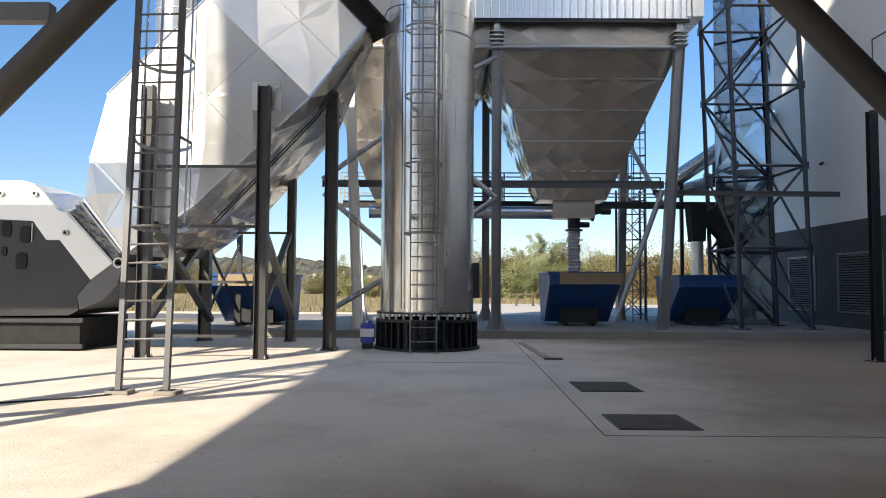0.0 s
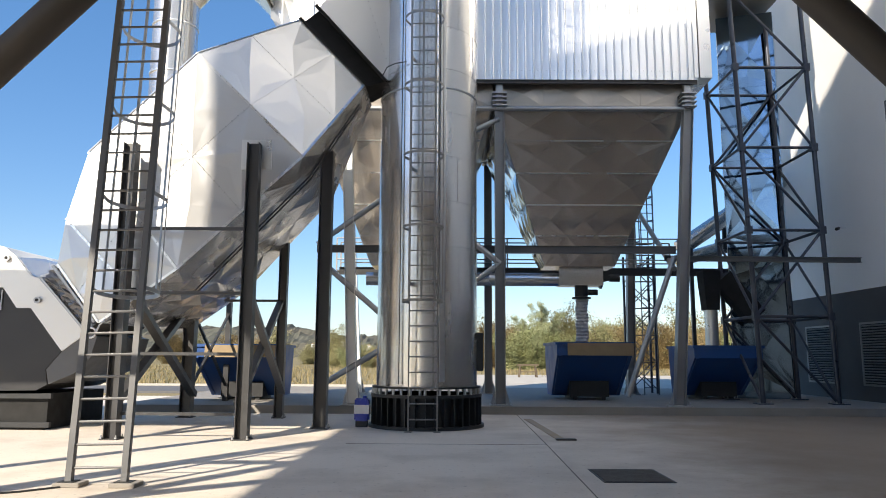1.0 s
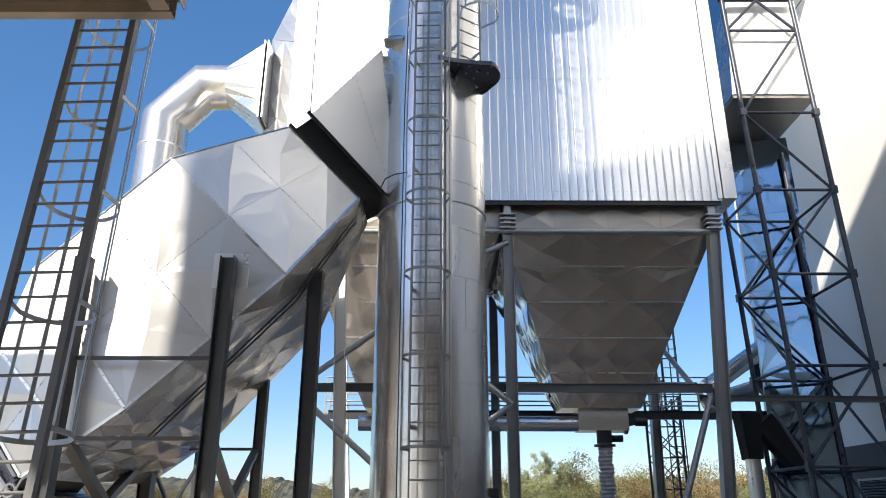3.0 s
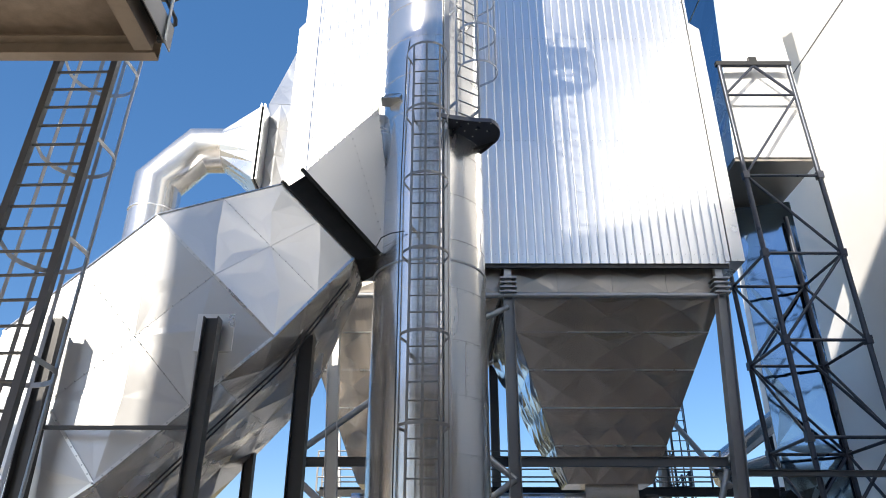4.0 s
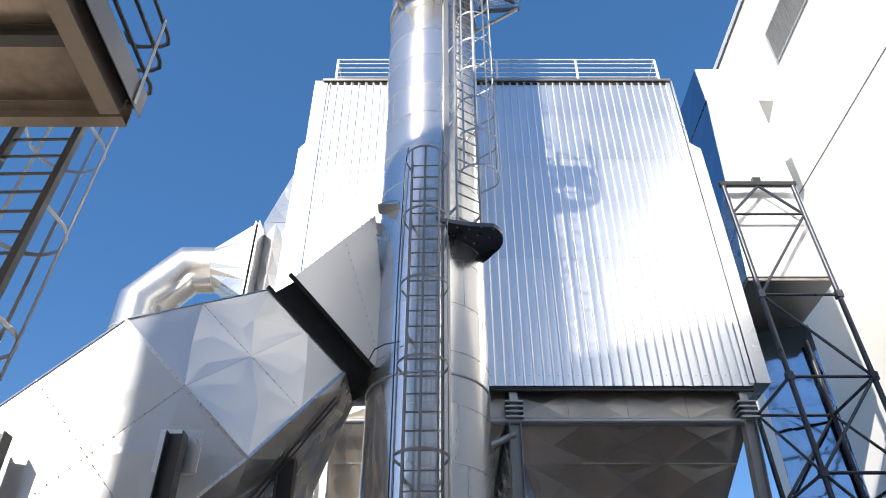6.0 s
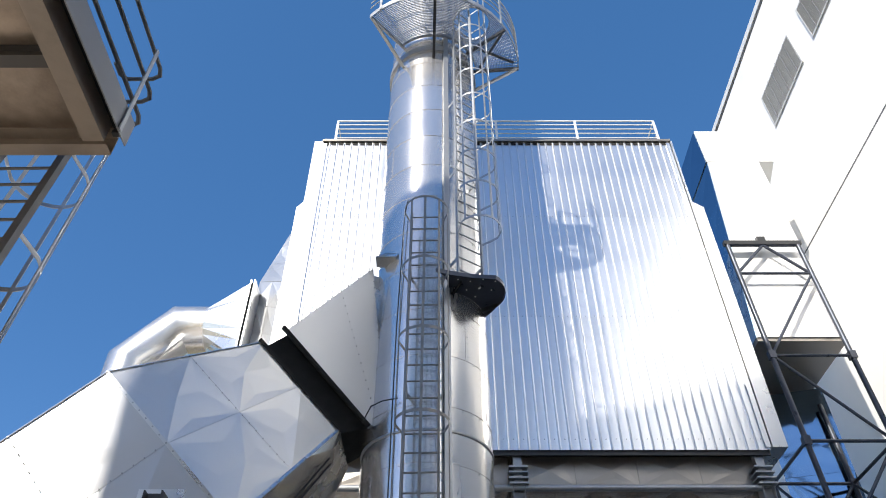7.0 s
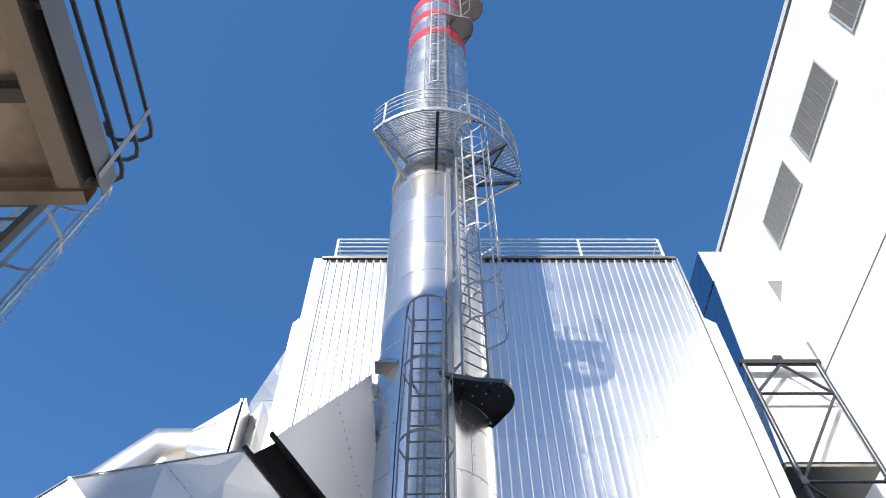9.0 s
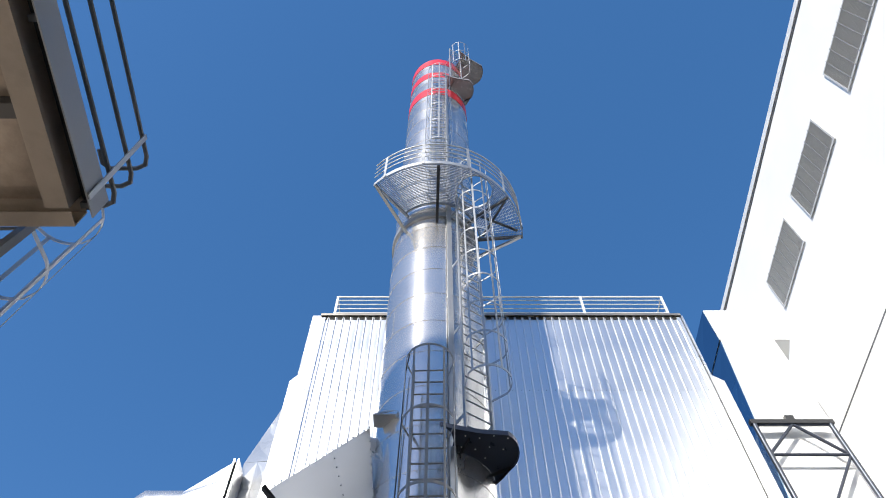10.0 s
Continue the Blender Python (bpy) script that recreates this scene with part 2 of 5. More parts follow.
def twin(ob, name, parent, m=None):
    """Another object on the same mesh."""
    o = new(name, ob.data)
    o.parent = parent
    if m is not None:
        o.matrix_basis = m
    return o


def thing(name, label, category, loc=(0, 0, 0), group="", kind=""):
    e = new(name)
    e.location = loc
    return tagged(e, label, category, group, kind)


def solid(name, bm, mat, label, category, kind="", smooth=False, group=""):
    return tagged(part(name, bm, mat, None, "", smooth), label, category, group, kind)


def B():
    return bmesh.new()


def box(bm, x0, x1, y0, y1, z0, z1):
    v = [bm.verts.new((x, y, z)) for x in (x0, x1) for y in (y0, y1) for z in (z0, z1)]
    for f in ((0, 1, 3, 2), (4, 6, 7, 5), (0, 4, 5, 1), (2, 3, 7, 6), (0, 2, 6, 4), (1, 5, 7, 3)):
        bm.faces.new([v[i] for i in f])
    return bm


def axes(p, q, up=(0, 0, 1)):
    w = (Vector(q) - Vector(p)).normalized()
    u = Vector(up)
    if abs(w.dot(u)) > 0.98:
        u = Vector((0, 1, 0))
    s = w.cross(u).normalized()
    return w, s, s.cross(w).normalized()


def bar(bm, p, q, w, h, up=(0, 0, 1), du=0.0, dv=0.0):
    """A box from p to q, w across and h high."""
    p, q = Vector(p), Vector(q)
    _, s, u = axes(p, q, up)
    v = []
    for c in (p, q):
        for a, b in ((-1, -1), (1, -1), (1, 1), (-1, 1)):
            v.append(bm.verts.new(c + s * (a * w / 2 + du) + u * (b * h / 2 + dv)))
    for f in ((0, 3, 2, 1), (4, 5, 6, 7), (0, 1, 5, 4), (1, 2, 6, 5), (2, 3, 7, 6), (3, 0, 4, 7)):
        bm.faces.new([v[i] for i in f])
    return bm


def profile_bar(bm, pts, p, q, up=(0, 0, 1)):
    """One closed outline (across, high) drawn from p to q."""
    p, q = Vector(p), Vector(q)
    _, s, u = axes(p, q, up)
    a = [bm.verts.new(p + s * x + u * y) for x, y in pts]
    b = [bm.verts.new(q + s * x + u * y) for x, y in pts]
    n = len(pts)
    for k in range(n):
        bm.faces.new((a[k], a[(k + 1) % n], b[(k + 1) % n], b[k]))
    bm.faces.new(a[::-1])
    bm.faces.new(b)
    return bm


def ibeam(bm, p, q, h, w, t=0.014, up=(0, 0, 1)):
    H, W, c = h / 2, w / 2, t / 2
    return profile_bar(bm, [(-W, -H), (W, -H), (W, -H + t), (c, -H + t), (c, H - t), (W, H - t), (W, H), (-W, H), (-W, H - t), (-c, H - t), (-c, -H + t), (-W, -H + t)], p, q, up)


def channel(bm, p, q, h, w, t=0.012, up=(0, 0, 1)):
    H, W = h / 2, w / 2
    return profile_bar(bm, [(-W, -H), (W, -H), (W, -H + t), (-W + t, -H + t), (-W + t, H - t), (W, H - t), (W, H), (-W, H)], p, q, up)


def strip(bm, pts, h, t):
    """An upright flat bar that follows the points (x, y), h high and t thick, as one mesh."""
    rows = []
    for k, p in enumerate(pts):
        a, b = Vector(pts[max(0, k - 1)]), Vector(pts[min(len(pts) - 1, k + 1)])
        d = (b - a).normalized()
        n = Vector((d.y, -d.x)) * t / 2
        p = Vector(p)
        rows.append([bm.verts.new((*(p + n), -h / 2)), bm.verts.new((*(p + n), h / 2)), bm.verts.new((*(p - n), h / 2)), bm.verts.new((*(p - n), -h / 2))])
    for r, s in zip(rows, rows[1:]):
        for k in range(4):
            bm.faces.new((r[k], r[(k + 1) % 4], s[(k + 1) % 4], s[k]))
    bm.faces.new(rows[0])
    bm.faces.new(rows[-1][::-1])
    return bm


def tube(bm, p, q, r, seg=10, r2=None, caps=True):
    p, q = Vector(p), Vector(q)
    _, s, u = axes(p, q)
    r2 = r if r2 is None else r2
    a = [bm.verts.new(p + (s * math.cos(k * math.tau / seg) + u * math.sin(k * math.tau / seg)) * r) for k in range(seg)]
    b = [bm.verts.new(q + (s * math.cos(k * math.tau / seg) + u * math.sin(k * math.tau / seg)) * r2) for k in range(seg)]
    for k in range(seg):
        bm.faces.new((a[k], a[(k + 1) % seg], b[(k + 1) % seg], b[k]))
    if caps:
        bm.faces.new(a[::-1])
        bm.faces.new(b)
    return bm


def pipe(bm, pts, r, seg=8):
    """A round bar through the points, with mitred corners."""
    pts = [Vector(p) for p in pts]
    rings = []
    ref = None
    for i, p in enumerate(pts):
        d0 = (p - pts[i - 1]).normalized() if i else (pts[1] - p).normalized()
        d1 = (pts[i + 1] - p).normalized() if i < len(pts) - 1 else d0
        w = (d0 + d1).normalized()
        if ref is None:
            ref = Vector((0, 0, 1)) if abs(w.z) < 0.9 else Vector((0, 1, 0))
        s = w.cross(ref).normalized()
        u = s.cross(w).normalized()
        ref = u
        k = 1 / max(0.5, math.sqrt(max(0.05, (1 + d0.dot(d1)) / 2)))
        n = (d1 - d0)
        ring = []
        for j in range(seg):
            o = (s * math.cos(j * math.tau / seg) + u * math.sin(j * math.tau / seg)) * r
            if n.length > 1e-4:
                nn = n.normalized()
                o = o + nn * o.dot(nn) * (k - 1)
            ring.append(bm.verts.new(p + o))
        rings.append(ring)
    for a, b in zip(rings, rings[1:]):
        for k in range(seg):
            bm.faces.new((a[k], a[(k + 1) % seg], b[(k + 1) % seg], b[k]))
    bm.faces.new(rings[0][::-1])
    bm.faces.new(rings[-1])
    return bm


def prism(bm, pts, y0, y1):
    """A profile in x and z, drawn out along y."""
    a = [bm.verts.new((x, y0, z)) for x, z in pts]
    b = [bm.verts.new((x, y1, z)) for x, z in pts]
    n = len(pts)
    for k in range(n):
        bm.faces.new((a[k], a[(k + 1) % n], b[(k + 1) % n], b[k]))
    bm.faces.new(a[::-1])
    bm.faces.new(b)
    return bm


def plate(bm, pts, z0, z1):
    """An outline in x and y, between two heights."""
    a = [bm.verts.new((x, y, z0)) for x, y in pts]
    b = [bm.verts.new((x, y, z1)) for x, y in pts]
    n = len(pts)
    for k in range(n):
        bm.faces.new((a[k], a[(k + 1) % n], b[(k + 1) % n], b[k]))
    bm.faces.new(a[::-1])
    bm.faces.new(b)
    return bm


def hull(bm, pts):
    v = [bm.verts.new(p) for p in pts]
    bmesh.ops.convex_hull(bm, input=v)
    return bm


def quad_at(c, u, v):
    a = c[0].lerp(c[1], u)
    b = c[3].lerp(c[2], u)
    return a.lerp(b, v)


def panels(parent, corners, nu, nv, mat, bulge=0.02, out=None, name="panel"):
    """Cross-creased sheet panels over a four-cornered face; corners go round it."""
    c = [Vector(p) for p in corners]
    n = (c[1] - c[0]).cross(c[3] - c[0]).normalized()
    if out is not None and n.dot(Vector(out)) < 0:
        n = -n
    du, dv = 1 / nu, 1 / nv
    for i in range(nu):
        for j in range(nv):
            bm = B()
            g = 0.0018
            k = [quad_at(c, (i + g) * du, (j + g) * dv), quad_at(c, (i + 1 - g) * du, (j + g) * dv),
                 quad_at(c, (i + 1 - g) * du, (j + 1 - g) * dv), quad_at(c, (i + g) * du, (j + 1 - g) * dv)]
            ou, ov = random.uniform(0.4, 0.6), random.uniform(0.4, 0.6)
            top = [bm.verts.new(p + n * 0.012) for p in k]
            low = [bm.verts.new(p - n * 0.01) for p in k]
            m = bm.verts.new(quad_at(k, ou, ov) + n * (0.012 + bulge * random.uniform(0.5, 1.3)))
            for q in range(4):
                a, b = k[q], k[(q + 1) % 4]
                w = random.uniform(0.3, 0.7)
                fold = bm.verts.new(a.lerp(b, w).lerp(m.co, random.uniform(0.3, 0.5)) + n * (bulge * random.uniform(-0.05, 0.1)))
                bm.faces.new((top[q], top[(q + 1) % 4], fold))
                bm.faces.new((top[q], fold, m))
                bm.faces.new((fold, top[(q + 1) % 4], m))
                bm.faces.new((low[q], low[(q + 1) % 4], top[(q + 1) % 4], top[q]))
            part(name, bm, mat, parent)


def curved_sheet(parent, corners, mat, out, name="panel"):
    """One smooth sheet over four corners that do not lie in a plane."""
    c = [Vector(p) for p in corners]
    n = (c[1] - c[0]).cross(c[3] - c[0]).normalized()
    if n.dot(Vector(out)) < 0:
        n = -n
    bm = B()
    net = [[bm.verts.new(quad_at(c, a / 8, b / 8) + n * 0.012) for a in range(9)] for b in range(9)]
    for r0, r1 in zip(net, net[1:]):
        for a in range(8):
            bm.faces.new((r0[a], r0[a + 1], r1[a + 1], r1[a]))
    part(name, bm, mat, parent, "", True)


def anchor_bolts(plate, x, y, z, dx, dy):
    """Four bolts with nuts on a base plate, as pieces of the plate."""
    first = None
    for sx in (-1, 1):
        for sy in (-1, 1):
            m = Matrix.Translation((x + sx * dx, y + sy * dy, z))
            if first is None:
                first = part("anchor_bolt", tube(tube(B(), (0, 0, 0), (0, 0, 0.022), 0.026, 6), (0, 0, 0.022), (0, 0, 0.06), 0.013, 8), M_GALV, plate)
                first.matrix_basis = m
            else:
                twin(first, "anchor_bolt", plate, m)


def seam(parent, p, q, n, mat=None, w=0.035, name="seam_strip"):
    bm = B()
    bar(bm, Vector(p) + Vector(n) * 0.02, Vector(q) + Vector(n) * 0.02, w, 0.014, n)
    return part(name, bm, mat or M_ALU, parent)


def rivets(parent, p, q, n, step=0.15, r=0.011, mat=None):
    """A row of rivet heads along a seam, in one mesh."""
    p, q, n = Vector(p), Vector(q), Vector(n).normalized()
    k = max(2, int((q - p).length / step))
    bm = B()
    for i in range(k + 1):
        c = p.lerp(q, i / k) + n * 0.02
        tube(bm, c, c + n * 0.016, r, 6)
    o = part("rivet_seam", bm, mat or M_GALV, parent)
    o["kind"] = "stuff"
    return o


def ladder(name, label, foot, z0, z1, facing, width=0.5, cage_from=2.3, cage_to=None, step=0.28, hoop_step=1.4, cage_r=0.36,
           mat=None, stringer=(0.06, 0.025), rung_r=0.014, bars=5, feet=True, group="caged ladders", lean=(0, 0), standoff=0.0, cage_mat=None):
    """A caged ladder at foot (x, y), the climber's side turned to facing degrees (0: -y, 90: +x)."""
    mat = mat or M_GALV
    e = thing(name, label, "ladder", (foot[0], foot[1], z0), group)
    zc = Vector((lean[0], lean[1], 1)).normalized()
    xc = Vector((math.cos(radians(facing)), math.sin(radians(facing)), 0))
    yc = zc.cross(xc).normalized()
    turn = Matrix((yc.cross(zc), yc, zc)).transposed().to_4x4()
    e.matrix_basis = Matrix.Translation((foot[0], foot[1], z0)) @ turn
    h = z1 - z0
    for sx in (-1, 1):
        bm = B()
        bar(bm, (sx * width / 2, 0, 0), (sx * width / 2, 0, h), stringer[1], stringer[0], (0, 1, 0))
        part("stringer", bm, mat, e)
        if feet:
            bm = box(B(), sx * width / 2 - 0.07, sx * width / 2 + 0.07, -0.07, 0.07, 0, 0.015)
            part("foot_plate", bm, mat, e)
    first = None
    for k in range(int(h / step) - 0):
        z = step * (k + 0.8)
        if z > h - 0.05:
            break
        if first is None:
            first = part("rung", tube(B(), (-width / 2, 0, 0), (width / 2, 0, 0), rung_r, 8), mat, e, "", True)
            first.location = (0, 0, z)
        else:
            twin(first, "rung", e, Matrix.Translation((0, 0, z)))
    if standoff:
        for k in range(int(h / 2.4) + 1):
            for sx in (-1, 1):
                z = 0.5 + 2.4 * k
                part("standoff", bar(B(), (sx * width / 2, 0.03, z), (sx * width / 2, standoff, z), 0.012, 0.08), mat, e)
    if cage_from is None:
        return e
    cage_to = h if cage_to is None else cage_to - z0
    c0 = cage_from - z0
    n = max(2, int(round((cage_to - c0) / hoop_step)) + 1)
    pts = [(-width / 2, 0.0)]
    for k in range(13):
        a = math.pi * k / 12
        pts.append((-cage_r * math.cos(a), -0.33 - cage_r * math.sin(a)))
    pts.append((width / 2, 0.0))
    hoop = None
    for i in range(n):
        z = c0 + (cage_to - c0) * i / (n - 1)
        if hoop is None:
            hoop = part("hoop", strip(B(), pts, 0.05, 0.008), cage_mat or mat, e)
            hoop.location = (0, 0, z)
        else:
            twin(hoop, "hoop", e, Matrix.Translation((0, 0, z)))
    for k in range(bars):
        a = math.pi * (0.08 + 0.84 * k / (bars - 1))
        x, y = -cage_r * math.cos(a), -0.33 - cage_r * math.sin(a)
        bm = bar(B(), (x, y, c0), (x, y, cage_to), 0.04, 0.008, (math.cos(a), math.sin(a), 0))
        part("cage_bar", bm, cage_mat or mat, e)
    return e


# ---- ground, yard ----
def ground_mesh(x0, x1, y0, y1, z, t):
    return box(B(), x0, x1, y0, y1, z - t, z)


solid("ground", ground_mesh(-1500, 1500, -400, 2600, -0.12, 0.3), M_GRASS, "dry grass and bare soil reaching the horizon", "ground", "structure")
yard = solid("floor", ground_mesh(-26, 12.3, -14, 19.55, 0.0, 0.1), M_CONC, "stained pale concrete yard slab with joints", "yard slab", "structure")
solid("plinth", ground_mesh(-8.6, 12.3, 19.55, 31, 0.2, 0.3), M_PLINTH, "raised concrete plinth under the filter house", "plinth", "structure")
solid("pavement", ground_mesh(-26, -8.6, 19.55, 27, 0.01, 0.1), M_CONC, "pale concrete apron beside the plinth", "apron", "structure")
solid("road", ground_mesh(-300, -2.5, 31.2, 36.4, -0.02, 0.2), M_ROAD, "grey asphalt road behind the plant", "road", "structure")
solid("kerb", ground_mesh(-300, -2.5, 36.4, 36.6, 0.08, 0.3), M_GRAVEL, "pale concrete kerb along the road", "kerb", "structure")
solid("verge", ground_mesh(-2.5, 300, 31.0, 62, -0.04, 0.2), M_GRAVEL, "pale gravel yard beyond the plinth", "verge", "structure")

# ---- boiler house wall beside the yard, and the unseen block behind the walk ----
WX = 12.3
wall = thing("wall_east", "tall white-panelled boiler house wall on a grey base", "wall", (0, 0, 0), "", "structure")
part("wall_panel", box(B(), WX, WX + 0.4, -14, 32, 3.5, 28.198), M_WALL, wall, "white sandwich panel wall")
part("wall_base", box(B(), WX - 0.02, WX + 0.4, -14, 32, -0.2, 3.497), M_BAND, wall, "grey rendered wall base")
part("roof_edge", box(B(), WX - 0.06, WX + 0.5, -14, 32, 28.304, 28.6), M_WHITE, wall, "white roof edge flashing")
part("edge_joint", box(B(), WX - 0.03, WX + 0.4, -14, 32, 28.2, 28.302), M_GREY, wall, "dark joint under the roof edge")
part("panel_joint", box(B(), WX - 0.006, WX + 0.05, -14, 32, 18.6, 18.66), M_GREY, wall, "dark horizontal panel joint")
for yy in (1.0, 7.0, 13.0):
    part("panel_joint", box(B(), WX - 0.003, WX + 0.05, yy, yy + 0.015, 3.55, 28.2), M_WALL, wall)


def louvre(y0, y1, z0, z1, n, label, behind, mat=None, slat_w=0.05, mullions=0):
    e = thing("window_louvre", label, "louvre", (WX, (y0 + y1) / 2, (z0 + z1) / 2), "wall louvres", "structure")
    w, h = y1 - y0, z1 - z0
    bm = B()
    for a, b, c, d in ((-w / 2, w / 2, -h / 2, -h / 2 + 0.06), (-w / 2, w / 2, h / 2 - 0.06, h / 2),
                       (-w / 2, -w / 2 + 0.06, -h / 2 + 0.06, h / 2 - 0.06), (w / 2 - 0.06, w / 2, -h / 2 + 0.06, h / 2 - 0.06)):
        box(bm, -0.06, -0.022, a, b, c, d)
    mat = mat or M_LOUVRE
    part("frame", bm, mat, e)
    part("backing", box(B(), -0.026, -0.021, -w / 2 + 0.05, w / 2 - 0.05, -h / 2 + 0.05, h / 2 - 0.05), behind, e)
    first = None
    for k in range(n):
        z = -h / 2 + 0.07 + (h - 0.14) * (k + 0.5) / n
        if first is None:
            bm = B()
            bar(bm, (-0.045, -w / 2 + 0.06, 0), (-0.045, w / 2 - 0.06, 0), slat_w, 0.012, (0.6, 0, 0.8))
            first = part("slat", bm, mat, e)
            first.location = (0, 0, z)
        else:
            twin(first, "slat", e, Matrix.Translation((0, 0, z)))
    for k in range(mullions):
        y = -w / 2 + w * (k + 1) / (mullions + 1)
        part("mullion", box(B(), -0.074, -0.061, y - 0.012, y + 0.012, -h / 2, h / 2), M_LOUVRE, e)


for y0, y1 in ((20.4, 22.8), (24.2, 26.1), (27.9, 30.0)):
    louvre(y0, y1, 0.65, 2.52, 22, "grey ventilation louvre in the wall base", M_BLACK)
for y0, y1 in ((11.2, 14.2), (15.75, 18.67), (19.6, 22.45)):
    louvre(y0, y1, 23.6, 25.35, 22, "pale grey louvre set high in the white wall", M_LOUVRE, M_SLAT, 0.034, 6)

hatch = thing("wall_hatch", "closed white service hatch in the wall panel", "hatch", (WX, 19.65, 8.05), "", "structure")
part("leaf", box(B(), -0.02, -0.001, -1.0, 1.0, -0.62, 0.62), M_WALL, hatch)
for a in ((-1.05, 1.05, -0.67, -0.621), (-1.05, 1.05, 0.621, 0.67), (-1.05, -1.001, -0.62, 0.62), (1.001, 1.05, -0.62, 0.62)):
    part("edge", box(B(), -0.03, -0.001, *a), M_GREY, hatch)
wcam = thing("wall_camera", "small dark camera on a bracket on the wall", "camera", (WX, 23.2, 5.46))
part("bracket", bar(B(), (-0.22, 0, 0), (0, 0, 0.04), 0.03, 0.03), M_WHITEP, wcam)
part("housing", tube(B(), (-0.34, -0.08, -0.02), (-0.2, 0.05, 0.03), 0.05, 12), M_DARK, wcam, "", True)
lamp = thing("wall_lamp", "small dark floodlight on the white wall", "wall lamp", (WX, 30.08, 8.51))
part("arm", bar(B(), (-0.3, 0, -0.05), (0, 0, 0), 0.04, 0.04), M_DARK, lamp)
part("head", hull(B(), [(x, y, z) for x, z in ((-0.55, -0.05), (-0.3, -0.12), (-0.52, 0.06), (-0.27, 0.02)) for y in (-0.2, 0.2)]), M_DARK, lamp)
# Unseen block: outline traced back along the sun from the shadows it must cast.
block = [(-5.51, -0.2), (-5.51, 3.97), (-15.13, 16.0), (-15.1, 25.75), (-6.7, 28.05), (-6.7, 31.0), (4.0, 28.45), (4.0, 7.2), (12.7, 7.2), (12.7, -0.2)]
solid("wall_south", prism(B(), block, -14, -3.2), M_SHED, "unseen pale metal block behind the yard, shaped to cast its shadows", "building", "structure")

# ---- overhead canopy, deck and portal over the start of the walk ----
# Out of view; carried across to the wall to darken the yard.
solid("canopy", box(B(), -3.0, 12.29, -3.15, 7.55, 7.3, 7.5), M_DECKPLATE, "plain canopy plate over the yard entrance, widened unseen for shade", "canopy", "structure")
portal = thing("portal_frame", "brown painted steel portal with knee braces over the yard", "steel frame", (0, 6.0, 0))
for sx, x0 in ((-1, -0.2), (1, -0.2)):
    part("post", ibeam(B(), (x0 + sx * 6.6, 0, 0), (x0 + sx * 6.6, 0, 7.0), 0.3, 0.3, 0.016, (0, 1, 0)), M_BROWN, portal)
    part("knee_brace", tube(B(), (x0 + sx * 6.45, 0, 0.35), (x0 + sx * 0.25, 0, 6.85), 0.13, 16), M_BROWN, portal, "", True)
part("lintel", ibeam(B(), (-6.65, 0, 7.15), (6.25, 0, 7.15), 0.3, 0.3, 0.016), M_BROWN, portal)
part("tie_beam", bar(B(), (-6.6, 0, 3.78), (-3.62, 0, 3.78), 0.12, 0.16), M_GREY, portal)

deck = thing("access_deck", "raised steel access deck with a worn plated underside", "platform", (-5.1, 9.8, 6.9))
part("deck_plate", box(B(), -1.72, 1.69, -12.6, -0.01, 0.121, 0.135), M_SOFFIT, deck, "stained brown deck plate")
for name, p, q in (("edge_channel", (-1.72, -0.07, 0.0), (1.7, -0.07, 0.0)), ("edge_channel", (1.60, -0.17, 0.0), (1.60, -12.6, 0.0)),
                   ("edge_channel", (-1.66, -12.6, 0.0), (-1.66, -0.17, 0.0))):
    part(name, channel(B(), p, q, 0.24, 0.13 if abs(p[1] - q[1]) < 1 else 0.19), M_DECKPLATE, deck)
for k in range(7):
    y = -0.95 - 1.75 * k
    part("cross_beam", ibeam(B(), (-1.6, y, 0.03), (1.55, y, 0.03), 0.16, 0.12, 0.012), M_BROWN, deck)
# Unseen arm, added only to throw shade on the fan and lower duct.
part("shade_arm", box(B(), -11.0, -1.73, -2.8, -0.02, 0.0, 0.13), M_DECKPLATE, deck, "unseen deck arm added to shade the fan and duct")
part("kick_plate", box(B(), 1.80, 1.812, -12.6, -0.03, -0.02, 0.30), M_PALE, deck)
# Black strip painted in as the shade of the open recess.
part("recess_shade", box(B(), 1.692, 1.799, -12.6, -0.03, 0.121, 0.135), M_BLACK, deck)
part("stub_bracket", bar(B(), (1.69, -1.6, 0.12), (1.80, -1.6, 0.12), 0.05, 0.12), M_GREY, deck)
part("stub_bracket", bar(B(), (1.69, -0.1, 0.12), (1.80, -0.1, 0.12), 0.05, 0.12), M_GREY, deck)
for z in (0.45, 0.85, 1.25):
    part("guard_rail", pipe(B(), [(1.80, -12.5, z), (1.80, -0.03, z), (1.77, 0.06, z), (1.68, 0.10, z), (1.42, 0.10, z), (1.36, 0.04, z), (1.36, -0.1, z)], 0.022, 8), M_GREY, deck, "", True)
for k in range(8):
    y = -0.22 - 1.6 * k
    part("guard_post", bar(B(), (1.826, y, -0.02), (1.826, y, 1.28), 0.05, 0.012, (1, 0, 0)), M_GALV, deck)
for x in (-1.5,):
    for y in (-0.3, -6.0, -12.2):
        part("deck_post", ibeam(B(), (x, y, -6.9), (x, y, -0.12), 0.2, 0.2, 0.012, (0, 1, 0)), M_BROWN, deck)

ladder("yard_ladder", "grey steel ladder with safety cage up to the deck", (-4.06, 9.16), 0.0, 8.3, 180, 0.62, 2.26, 8.26, 0.2515, 1.2, 0.37,
       M_GREY, (0.075, 0.07), 0.015, 5, lean=(-0.023, 0.108), cage_mat=M_GALV)

